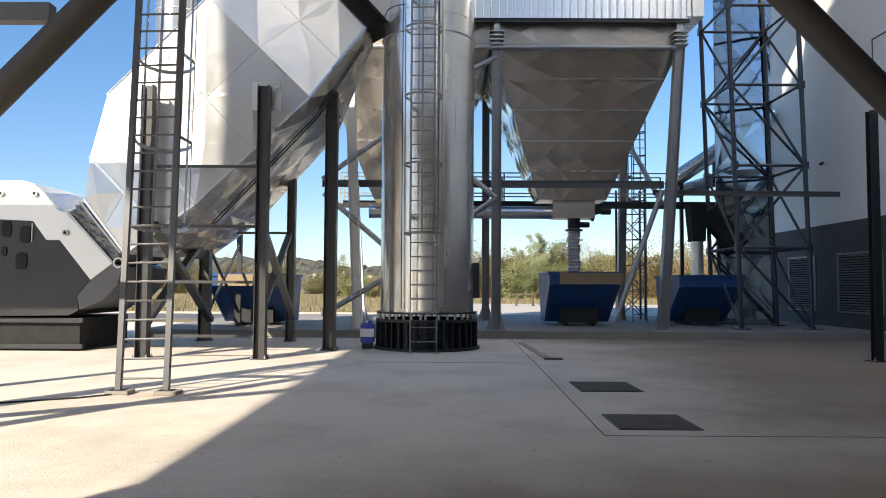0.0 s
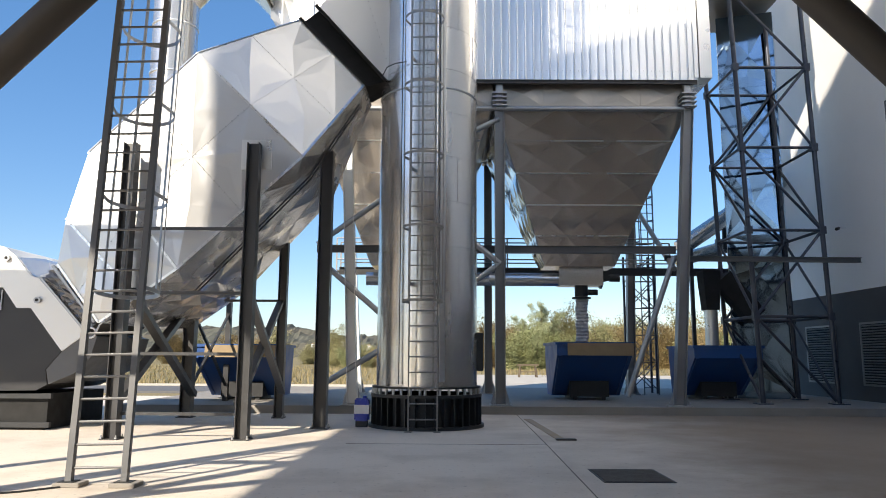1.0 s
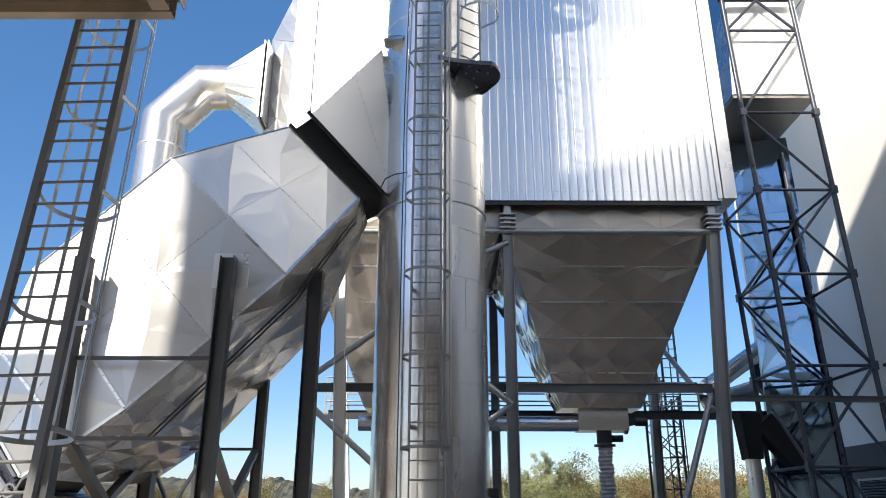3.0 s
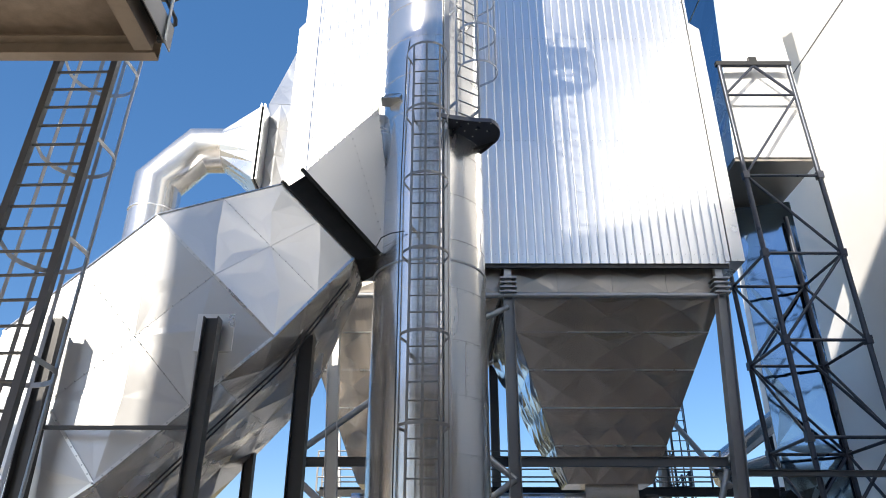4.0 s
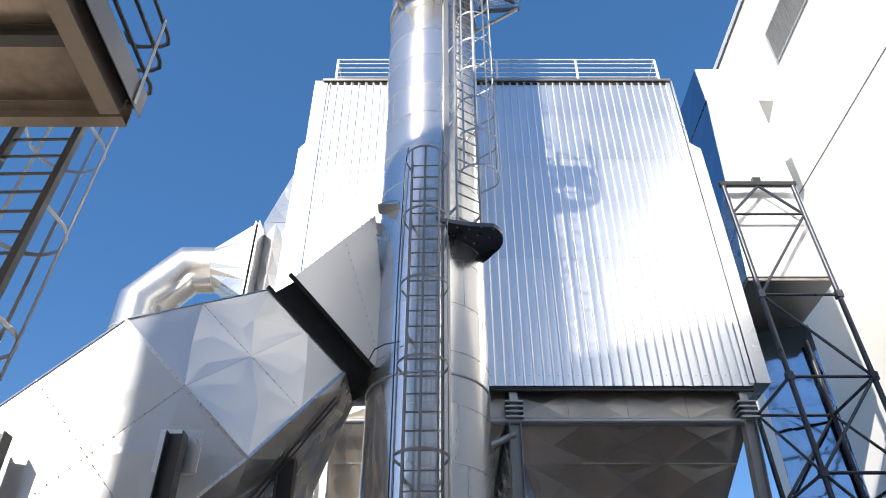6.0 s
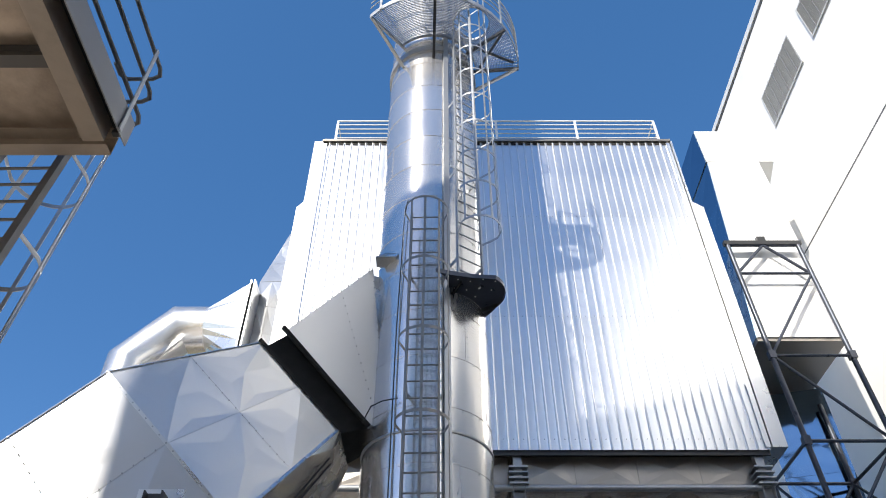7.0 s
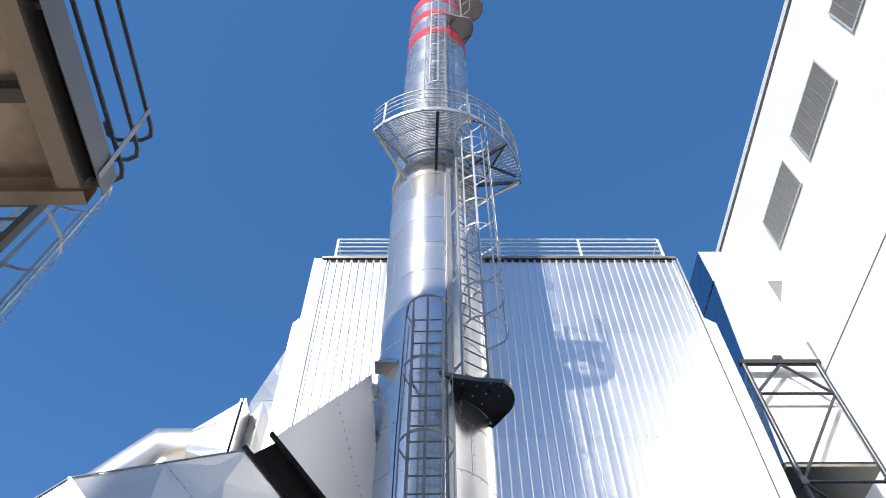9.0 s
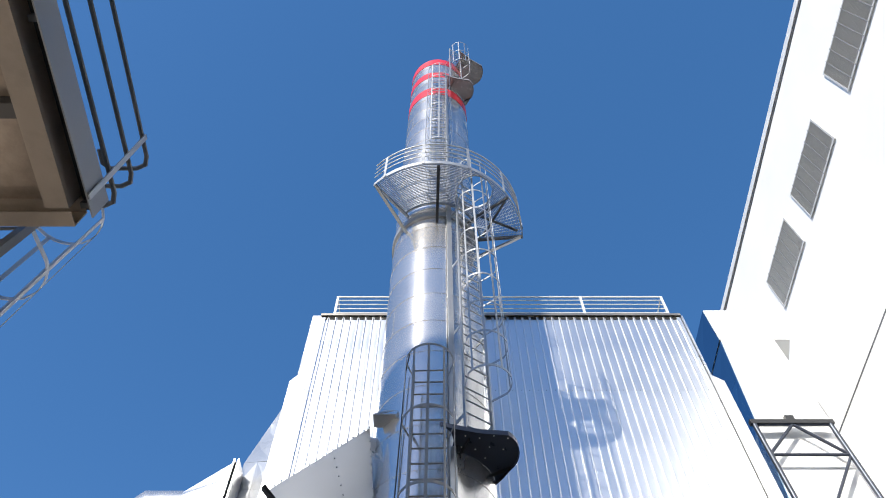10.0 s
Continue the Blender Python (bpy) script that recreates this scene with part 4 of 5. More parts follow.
ladder("back_ladder", "blue-grey caged ladder up to the walkway behind the hopper", (6.75, 25.7), 0.2, 9.6, 180, 0.5, 4.6, 9.6, 0.3, 0.9, 0.36, M_NAVY)

# ---- screw conveyor, spout, skips ----
screw = thing("screw_conveyor", "bright round screw conveyor under the hoppers", "conveyor", (0, 22.5, 3.75))
part("trough", tube(B(), (-2.6, 0, 0), (4.4, 0, 0), 0.2, 24), M_STACK, screw, "", True)
part("inlet_box", box(B(), 3.15, 4.45, -0.32, 0.32, -0.2, 0.38), M_HOP, screw)
part("end_flange", tube(B(), (4.4, 0, 0), (4.46, 0, 0), 0.27, 20), M_DARK, screw)
part("gearbox", hull(B(), [(4.46, -0.12, -0.08), (4.46, 0.12, -0.08), (4.46, -0.12, 0.14), (4.46, 0.12, 0.14), (4.7, -0.09, -0.02), (4.7, 0.09, -0.02), (4.7, -0.09, 0.12), (4.7, 0.09, 0.12)]), M_DARK, screw)
part("motor", tube(B(), (4.7, 0, 0.05), (5.0, 0, 0.05), 0.11, 14), M_DARK, screw, "", True)
spout = thing("spout", "ribbed pale flexible spout over the skip", "spout", (3.85, 22.5, 1.75))
part("valve", tube(B(), (0, 0, 1.5), (0, 0, 1.8), 0.2, 16), M_DARK, spout, "", True)
part("valve_flange", tube(B(), (0, 0, 1.42), (0, 0, 1.47), 0.28, 16), M_DARK, spout)
part("valve_drive", tube(B(), (0.2, 0, 1.62), (0.48, 0, 1.62), 0.09, 10), M_DARK, spout, "", True)
bm = B()
rows = []
crush = random.Random(12)
for k in range(29):
    r, sway = 0.195 if k % 2 else 0.165, 0.012 * math.sin(k * 0.7)
    rows.append([bm.verts.new((sway + (r + crush.uniform(-0.018, 0.018)) * math.cos(a * math.tau / 16), (r + crush.uniform(-0.018, 0.018)) * math.sin(a * math.tau / 16), 1.42 - 0.05 * k + crush.uniform(-0.012, 0.012))) for a in range(16)])
for a, b in zip(rows, rows[1:]):
    for k in range(16):
        bm.faces.new((a[k], a[(k + 1) % 16], b[(k + 1) % 16], b[k]))
part("bellows", bm, M_FABRIC, spout, "crumpled pale fabric sleeve", True)


def skip(x, y, z, w, d, h, rim):
    e = thing("skip", "blue steel waste skip with sloped ends on the plinth", "skip", (x, y, z), "skips")
    if not rim:
        e["label"] = "shaded blue steel waste skip beside the lattice tower"
    top = [(sx * w / 2, sy * d / 2, z) for sx in (-1, 1) for sy in (-1, 1) for z in (h, h * 0.8)]
    low = [(sx * w * 0.48, y, 0.1) for sx in (-1, 1) for y in (d * 0.12, d * 0.46)]
    part("body", hull(B(), top + low), M_BLUE, e)
    # Foot box is blacker than the skip to paint the shade beneath it.
    part("foot_box", box(B(), -w * 0.27, w * 0.27, -d * 0.14, d * 0.11, 0.09, h * 0.34), M_DARK, e, "steel foot box painted dark as shade")
    bm = B()
    for s in (-1, 1):
        box(bm, -w / 2 - 0.05, w / 2 + 0.05, s * d / 2 - 0.05, s * d / 2 + 0.05, h - 0.02, h + 0.06)
        box(bm, s * w / 2 - 0.05, s * w / 2 + 0.05, -d / 2 + 0.051, d / 2 - 0.051, h - 0.02, h + 0.06)
    part("rim", bm, M_BLUE, e)
    if rim:
        part("front_board", box(B(), -w / 2 + 0.3, w / 2 + 0.04, -d / 2 - 0.07, -d / 2 - 0.052, h * 0.8, h + 0.03), M_RUST, e, "tan board along the rim")
    for s in (-1, 1):
        part("rib", bar(B(), (s * w * 0.44, d * 0.1 - 0.04, 0.14), (s * w * 0.46, -d / 2 - 0.01, h * 0.8), 0.06, 0.05, (0, 1, 0)), M_BLUE, e)
        part("skid", box(B(), s * w * 0.2 - 0.06, s * w * 0.2 + 0.06, -d * 0.12, d * 0.44, 0.0, 0.089), M_DARK, e)
    return e


skip(4.05, 23.0, 0.2, 2.15, 2.5, 1.62, True)
skip(8.1, 23.6, 0.2, 2.0, 2.5, 1.55, False)
skip(-6.0, 22.1, 0.2, 2.2, 2.5, 1.5, True)

# ---- lattice tower, flue duct on the wall ----
TX0, TX1, TY0, TY1 = 8.5, 10.58, 21.1, 23.4
LEAN = -0.027
tower = thing("lattice_tower", "dark painted lattice tower carrying the flue duct", "lattice tower", (0, 0, 0.2))
TH = 16.0
levels = [0.0, 2.4, 4.84, 7.26, 9.68, 12.1, TH - 1.1, TH]


def tp(p, z):
    return (p[0] + LEAN * z, p[1], z)


for x in (TX0, TX1):
    for y in (TY0, TY1):
        part("leg", tube(B(), (x, y, 0), tp((x, y), TH if y == TY0 else 12.0), 0.068, 14), M_NAVY, tower, "", True)
        anchor_bolts(part("base_plate", box(B(), x - 0.2, x + 0.2, y - 0.2, y + 0.2, 0.0, 0.03), M_NAVY, tower), x, y, 0.03, 0.15, 0.15)
sides = (((TX0, TY0), (TX1, TY0)), ((TX0, TY1), (TX1, TY1)), ((TX0, TY0), (TX0, TY1)), ((TX1, TY0), (TX1, TY1)))
for z in levels[1:]:
    for p, q in sides[:1] if z > 12 else sides:
        part("horizontal", tube(B(), tp(p, z), tp(q, z), 0.042, 10), M_NAVY, tower, "", True)
for i in range(len(levels) - 2):
    za, zb = levels[i], levels[i + 1]
    for k, (p, q) in enumerate(sides[:1] if zb > 12 else sides):
        if k > 1 or i % 2 == 1:
            p, q = q, p
        part("diagonal", tube(B(), tp(q, za), tp(p, zb), 0.04, 10), M_NAVY, tower, "", True)
for z in levels[1:6]:
    for x in (TX0, TX1):
        for y in (TY0, TY1) if z < 12 else (TY0,):
            part("gusset", box(B(), x + LEAN * z - 0.085, x + LEAN * z + 0.085, y - 0.085, y + 0.085, z - 0.11, z + 0.11), M_NAVY, tower)
zt = levels[-2]
TX0, TX1 = TX0 + LEAN * TH, TX1 + LEAN * TH
for s, x in ((1, TX0), (-1, TX1)):
    part("diagonal", tube(B(), (x, TY0, zt), ((TX0 + TX1) / 2, TY0, TH), 0.045, 10), M_NAVY, tower, "", True)
part("head_beam", bar(B(), (TX0 - 0.1, TY0, TH + 0.06), (TX1 + 0.1, TY0, TH + 0.06), 0.14, 0.14), M_DARK, tower)
part("pulley_bracket", box(B(), (TX0 + TX1) / 2 - 0.12, (TX0 + TX1) / 2 + 0.12, TY0 - 0.06, TY0 + 0.06, TH + 0.13, TH + 0.3), M_DARK, tower)

duct2 = thing("flue_duct", "shiny aluminium-clad flue duct beside the boiler house wall", "duct", (0, 0, 0))
FL, FR = Vector((8.90, 24.05, 0)), Vector((10.58, 23.55, 0))
IN = Vector((0.75, 1.5, 0))


def at_z(p, z):
    return Vector((p.x, p.y, z))


part("riser", hull(B(), [at_z(p, z) for p in (FL, FR, FL + IN, FR + IN) for z in (0.2, 12.85)]), M_MIRROR, duct2)
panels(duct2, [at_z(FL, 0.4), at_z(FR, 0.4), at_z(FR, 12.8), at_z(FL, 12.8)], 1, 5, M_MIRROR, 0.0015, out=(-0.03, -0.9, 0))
panels(duct2, [at_z(FL + IN, 0.4), at_z(FL, 0.4), at_z(FL, 12.8), at_z(FL + IN, 12.8)], 1, 7, M_ALU, 0.012, out=(-1, 0, 0))
part("transition", box(B(), 8.12, 10.52, 21.42, 25.4, 12.98, 13.08), M_COLLAR, duct2, "flat underside of the upper duct, greyed as shade")
UP = [(8.12, 21.4, 13.085), (10.53, 21.4, 13.085), (10.3, 21.4, 20.3), (8.58, 21.4, 20.3)]
part("upper_duct", hull(B(), [(x, y, z) for x, _, z in UP for y in (21.41, 25.4)]), M_WHITE, duct2, "bright white-clad upper duct")
panels(duct2, [(x, y - 0.01, z) for x, y, z in UP], 1, 4, M_WHITE, 0.02, out=(0, -1, 0))
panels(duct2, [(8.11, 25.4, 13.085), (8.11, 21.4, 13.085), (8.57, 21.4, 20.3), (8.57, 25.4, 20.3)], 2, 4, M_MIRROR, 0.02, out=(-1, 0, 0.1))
part("duct_head", hull(B(), [(x, y, z) for z in (20.31, 21.93) for x, y in ((8.56, 21.4), (10.82, 21.4), (11.67, 25.2), (8.56, 25.2))]), M_WHITE, duct2, "white-clad head of the duct")
panels(duct2, [(8.54, 21.385, 20.31), (10.82, 21.385, 20.31), (10.82, 21.385, 21.93), (8.5, 21.385, 21.93)], 2, 1, M_WHITE, 0.07, out=(0, -1, 0))
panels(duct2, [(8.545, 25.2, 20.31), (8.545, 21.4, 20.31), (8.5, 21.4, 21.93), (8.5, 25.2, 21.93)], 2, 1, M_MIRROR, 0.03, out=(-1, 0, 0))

chute = thing("ash_chute", "dark ash chute with a pale down pipe over the skip", "chute", (0, 0, 0))
part("chute_body", hull(B(), [(7.66, 22.9, 4.1), (8.2, 22.9, 4.1), (7.66, 23.5, 4.1), (8.2, 23.5, 4.1), (7.75, 22.95, 2.9), (8.15, 22.95, 2.9), (7.75, 23.45, 2.9), (8.15, 23.45, 2.9)]), M_BLACK, chute)
part("slanted_leg", bar(B(), (8.3, 23.2, 3.9), (9.3, 23.2, 2.7), 0.5, 0.6), M_BLACK, chute)
part("down_pipe", tube(B(), (7.95, 23.2, 1.7), (7.95, 23.2, 2.92), 0.2, 16), M_ALU, chute, "", True)
conv = thing("inclined_conveyor", "aluminium-clad inclined conveyor behind the filter", "conveyor", (0, 0, 0))
part("casing", tube(B(), (8.3, 27, 5.38), (12.2, 27, 8.0), 0.3, 24), M_STACK, conv, "", True)
part("casing", tube(B(), (8.3, 27.4, 4.97), (12.2, 27.4, 6.15), 0.24, 20), M_STACK, conv, "", True)
part("hanger", bar(B(), (10.1, 27.2, 5.4), (10.1, 27.2, 6.6), 0.25, 0.12), M_DARK, conv)
part("support", bar(B(), (8.6, 26.7, -0.1), (8.6, 26.7, 5.35), 0.12, 0.12), M_DARK, conv)

# ---- flue gas duct from the fan to the stack ----
flue = thing("main_flue_duct", "large creased aluminium-clad duct rising to the chimney", "duct", (0, 0, 0))
YC = 16.35
# stations: top front, bottom front
A_T, A_B = Vector((-5.0, 14.05, 7.2)), Vector((-3.0, 14.5, 5.28))
F_T, F_B = Vector((-3.19, 14.9, 8.3)), Vector((-1.96, 15.7, 7.23))
L_T, L_B = Vector((-6.95, 14.05, 5.22)), Vector((-5.15, 14.05, 3.02))
K_T, K_B = Vector((-7.27, 14.05, 3.95)), Vector((-5.86, 14.05, 2.5))
E_T, E_B = Vector((-7.36, 14.05, 3.1)), Vector((-6.52, 14.05, 2.03))


def back(p):
    return Vector((p.x, 2 * YC - p.y, p.z))


st = [(E_T, E_B), (K_T, K_B), (L_T, L_B), (A_T, A_B), (F_T, F_B)]
for (t0, b0), (t1, b1) in zip(st, st[1:]):
    pts = []
    for p, q in ((t0, b0), (t1, b1)):
        k = (q - p).normalized() * 0.12
        pts += [p + k + Vector((0, 0.3, 0)), q - k + Vector((0, 0.3, 0))]
    part("body", hull(B(), pts + [back(p) for p in pts]), M_ALU, flue)
o = (0, -1, 0)
panels(flue, [A_T, F_T, F_B, A_B], 2, 2, M_DUCT, 0.012, out=o)
panels(flue, [L_T, A_T, A_B, L_B], 2, 2, M_DUCT, 0.042, out=o)
panels(flue, [K_T, L_T, L_B, K_B], 1, 2, M_DUCT, 0.036, out=o)
panels(flue, [E_T, K_T, K_B, E_B], 1, 2, M_DUCT, 0.036, out=o)
d = (0.6, 0, -0.8)
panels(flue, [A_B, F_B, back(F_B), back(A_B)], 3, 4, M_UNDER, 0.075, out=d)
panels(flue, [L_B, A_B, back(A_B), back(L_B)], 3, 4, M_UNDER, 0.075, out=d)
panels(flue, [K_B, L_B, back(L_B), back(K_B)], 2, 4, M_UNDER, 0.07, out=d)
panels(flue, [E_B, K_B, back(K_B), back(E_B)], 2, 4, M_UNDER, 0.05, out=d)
u = (-0.6, 0, 0.8)
panels(flue, [A_T, F_T, back(F_T), back(A_T)], 2, 3, M_ALU, 0.04, out=u)
panels(flue, [L_T, A_T, back(A_T), back(L_T)], 2, 3, M_ALU, 0.04, out=u)
# flange between the duct and its neck
G_T, G_B = Vector((-2.88, 15.0, 8.62)), Vector((-1.55, 15.85, 7.40))
part("flange_gap", hull(B(), [p + Vector((0, 0.12, 0)) for p in (F_T, F_B, G_T, G_B)] + [back(p) - Vector((0, 0.12, 0)) for p in (F_T, F_B, G_T, G_B)]), M_BLACK, flue, "black expansion joint")
for p, q in ((F_T, F_B), (G_T, G_B)):
    part("flange_angle", bar(B(), p + (p - q) * 0.04, q + (q - p) * 0.02, 0.05, 0.12, (0, -1, 0)), M_BLACK, flue)
N_T0, N_T, N_B = Vector((-1.66, 15.75, 10.6)), Vector((-1.40, 15.91, 10.7)), Vector((-1.27, 16.03, 7.45))
neck = [G_T, N_T0, N_T, N_B, G_B]
part("neck", hull(B(), [p + Vector((0, 0.2, 0)) for p in neck] + [back(p) for p in neck]), M_ALU, flue)
NM_T, NM_B = G_T.lerp(N_T0, 0.6), G_B.lerp(N_B, 0.6)
curved_sheet(flue, [G_T, NM_T, NM_B, G_B], M_DUCT, o)
curved_sheet(flue, [NM_T, N_T0, N_B, NM_B], M_DUCT, o)
rivets(flue, A_T, A_B, o)
rivets(flue, A_T.lerp(F_T, 0.5), A_B.lerp(F_B, 0.5), o)
rivets(flue, A_B, F_B, o)
rivets(flue, L_T.lerp(L_B, 0.5), A_T.lerp(A_B, 0.5), o)
rivets(flue, G_T, N_T0, o)
rivets(flue, L_T, L_B, o)
rivets(flue, L_T.lerp(A_T, 0.5), L_B.lerp(A_B, 0.5), o)
rivets(flue, L_B, A_B, o)
rivets(flue, F_T, F_B, o, 0.2)
rivets(flue, NM_T, NM_B, o)
rivets(flue, N_T0, N_B, o)
rivets(flue, E_T.lerp(E_B, 0.5), K_T.lerp(K_B, 0.5), o)
rivets(flue, K_T, K_B, o)
rivets(flue, K_T.lerp(K_B, 0.5), L_T.lerp(L_B, 0.5), o)
for a, b in ((A_T, F_T), (L_T, A_T)):
    seam(flue, a, b, Vector((0, -0.8, 0.6)))
for a, b in ((A_B, F_B), (L_B, A_B), (A_T, A_B), (L_T, L_B), (K_T, K_B), (E_T, E_B), (K_B, L_B), (E_B, K_B)):
    seam(flue, a, b, Vector((0, -1, 0)), M_ALU, 0.045)

part("stack_hood", box(B(), -1.6, -1.22, 15.55, 15.85, 10.72, 10.74), M_GALV, flue)
part("hood_side", hull(B(), [(-1.6, 15.56, 10.742), (-1.56, 15.56, 10.742), (-1.42, 15.6, 10.87), (-1.2, 15.6, 10.87), (-1.24, 15.56, 10.82), (-1.6, 15.6, 10.742), (-1.42, 15.64, 10.87)]), M_GALV, flue)
part("signal_cable", pipe(B(), [(-1.62, 15.72, 7.35), (-1.48, 15.55, 7.55), (-1.3, 15.5, 7.62), (-1.05, 15.45, 7.64)], 0.012, 6), M_DARK, flue, "thin black cable", True)
for dy in (0.0, 0.18):
    part("underside_cable", pipe(B(), [(-5.2, 15.2 + dy, 2.72), (-3.0, 15.2 + dy, 5.05), (-2.1, 15.9 + dy, 6.85)], 0.016, 6), M_DARK, flue, "dark cable strung under the duct", True)
part("bracket_plate", box(B(), -4.0, -3.44, 13.84, 13.87, 4.85, 5.42), M_ALU, flue)
LOOP = [(-6.6 + 0.09 * math.cos(k * math.tau / 14), 13.94, 1.84 + 0.09 * math.sin(k * math.tau / 14)) for k in range(15)]
part("rope_end", pipe(B(), LOOP + [(-6.46, 13.96, 1.98), (-6.4, 14.0, 2.06)], 0.018, 6), M_WHITEP, flue, "knotted white rope loop", True)
part("bracket_stub", box(B(), -3.85, -3.6, 13.871, 14.25, 4.95, 5.3), M_ALU, flue)
legs = thing("duct_support", "dark steel columns and bracing under the flue duct", "steel frame", (0, 0, 0))
for x, y, zt, w in ((-5.98, 13.7, 5.3, 0.22), (-3.72, 13.7, 5.3, 0.22), (-2.72, 15.75, 5.75, 0.26), (-4.12, 18.2, 4.35, 0.2), (-6.3, 18.2, 2.7, 0.26)):
    part("column", ibeam(B(), (x, y, 0.02), (x, y, zt), w, w, 0.014, (1, 0, 0)), M_LEG, legs)
    anchor_bolts(part("base_plate", box(B(), x - w * 0.7, x + w * 0.7, y - w * 0.7, y + w * 0.7, 0, 0.02), M_LEG, legs), x, y, 0.02, w * 0.58, w * 0.58)
for p, q in (((-5.98, 13.76, 3.72), (-3.8, 13.76, 3.72)), ((-5.98, 13.76, 2.55), (-3.8, 13.76, 2.55)), ((-5.98, 13.76, 1.47), (-3.8, 13.76, 1.47)), ((-5.98, 13.76, 0.43), (-3.8, 13.76, 0.43)),
             ((-6.3, 18.2, 2.75), (-4.12, 18.2, 2.75)), ((-4.12, 18.2, 4.05), (-4.6, 18.2, 4.05))):
    part("tie", bar(B(), p, q, 0.05, 0.055), M_LEG, legs)
for p, q in (((-3.76, 13.85, 2.58), (-4.02, 18.05, 0.6)), ((-4.14, 18.05, 2.7), (-3.86, 13.85, 0.6))):
    part("brace", bar(B(), p, q, 0.14, 0.1), M_GREY, legs)
for p, q in (((-5.9, 13.85, 2.6), (-6.12, 18.1, 0.54)), ((-6.04, 13.85, 0.6), (-6.26, 18.1, 2.7))):
    part("side_brace", bar(B(), p, q, 0.12, 0.17, (1, 0, 0)), M_LEG, legs)
for p, q in (((-6.3, 18.3, 0.6), (-6.3, 21.2, 2.6)), ((-6.3, 18.3, 2.5), (-6.3, 21.2, 0.6))):
    part("rear_brace", bar(B(), p, q, 0.06, 0.06), M_LEG, legs)
part("rear_post", bar(B(), (-6.3, 21.2, 0.2), (-6.3, 21.2, 3.4), 0.14, 0.14), M_LEG, legs)

# ---- pipe with mitred elbow into the plenum ----
byp = thing("bypass_pipe", "bright aluminium-clad pipe with a segmented elbow", "pipe", (0, 0, 0))
Y = 21.05
part("riser", pipe(B(), [(-6.75, 18.2, 4.45), (-7.5, 19.6, 4.9), (-8.25, Y, 5.7), (-8.25, Y, 11.95), (-7.25, Y, 13.06), (-6.5, Y, 13.06)], 0.64, 28), M_STACK, byp, "", True)
for z in (6.5, 8.0, 9.5, 11.0):
    part("joint_band", tube(B(), (-8.25, Y, z), (-8.25, Y, z + 0.04), 0.655, 28), M_ALU, byp, "", True)
bm = B()
ZC = 12.72
ra = [bm.verts.new((-6.5, Y + 0.64 * math.sin(k * math.tau / 24), 13.06 + 0.64 * math.cos(k * math.tau / 24))) for k in range(24)]
rb = []
for k in range(24):
    a = k * math.tau / 24
    s, c = math.sin(a), math.cos(a)
    f = 1 / max(abs(s), abs(c))
    rb.append(bm.verts.new((-5.38, Y + 1.0 * s * f, ZC + 1.15 * c * f)))
for k in range(24):
    bm.faces.new((ra[k], ra[(k + 1) % 24], rb[(k + 1) % 24], rb[k]))
part("cone", bm, M_ALU, byp)
part("flange", box(B(), -5.38, -5.34, Y - 1.06, Y + 1.06, 11.5, 13.94), M_GALV, byp)
part("flange", box(B(), -5.28, -5.24, Y - 1.06, Y + 1.06, 11.5, 13.94), M_GALV, byp)
part("gasket", box(B(), -5.34, -5.28, Y - 1.0, Y + 1.0, 11.57, 13.87), M_BLACK, byp)

# ---- fan housing beside the duct ----
fan = thing("fan_housing", "white fan housing on a dark steel casing", "fan housing", (0, 0, 0))
FY = 15.0
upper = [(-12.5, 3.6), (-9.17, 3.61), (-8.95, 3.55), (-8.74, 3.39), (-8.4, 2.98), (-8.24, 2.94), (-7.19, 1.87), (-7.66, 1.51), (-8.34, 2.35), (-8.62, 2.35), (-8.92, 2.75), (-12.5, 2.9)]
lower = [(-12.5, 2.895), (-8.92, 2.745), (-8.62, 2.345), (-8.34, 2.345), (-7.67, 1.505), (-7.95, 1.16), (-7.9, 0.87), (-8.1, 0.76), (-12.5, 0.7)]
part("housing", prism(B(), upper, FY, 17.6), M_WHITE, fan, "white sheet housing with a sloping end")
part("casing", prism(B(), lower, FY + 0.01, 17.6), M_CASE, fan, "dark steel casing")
# Outlet sheet takes a darker grey to paint the shade on it.
part("outlet_trough", prism(B(), [(-7.665, 1.505), (-7.2, 1.86), (-7.0, 1.8), (-7.1, 1.4), (-7.4, 1.08), (-7.88, 0.88), (-7.945, 1.16)], FY + 0.02, 17.5), M_GREY, fan, "rounded outlet sheet, greyed as if shaded")
part("shoulder", hull(B(), [(-8.72, FY + 0.1, 3.36), (-8.38, FY + 0.1, 2.96)] + [(x, y, z) for x, z in ((-8.5, 3.4), (-8.0, 3.24), (-7.8, 2.95)) for y in (FY + 0.6, 17.3)]), M_ALU, fan)
bm = B()
rnd_b = random.Random(4)
p0, p1, q0, q1 = Vector((-8.14, 14.985, 2.94)), Vector((-7.16, 14.985, 1.88)), Vector((-7.44, 14.12, 3.06)), Vector((-6.6, 14.12, 2.04))
grid = []
for a in range(8):
    grid.append([bm.verts.new(p0.lerp(q0, a / 7).lerp(p1.lerp(q1, a / 7), c / 16) + Vector((rnd_b.uniform(-0.02, 0.02), (0.05 if a % 2 else -0.05) + rnd_b.uniform(-0.04, 0.04), rnd_b.uniform(-0.02, 0.02)))) for c in range(17)])
for a in range(7):
    for c in range(16):
        bm.faces.new((grid[a][c], grid[a + 1][c], grid[a + 1][c + 1], grid[a][c + 1]))
part("bellows", bm, M_CRUMPLE, fan, "dark crumpled expansion bellows")
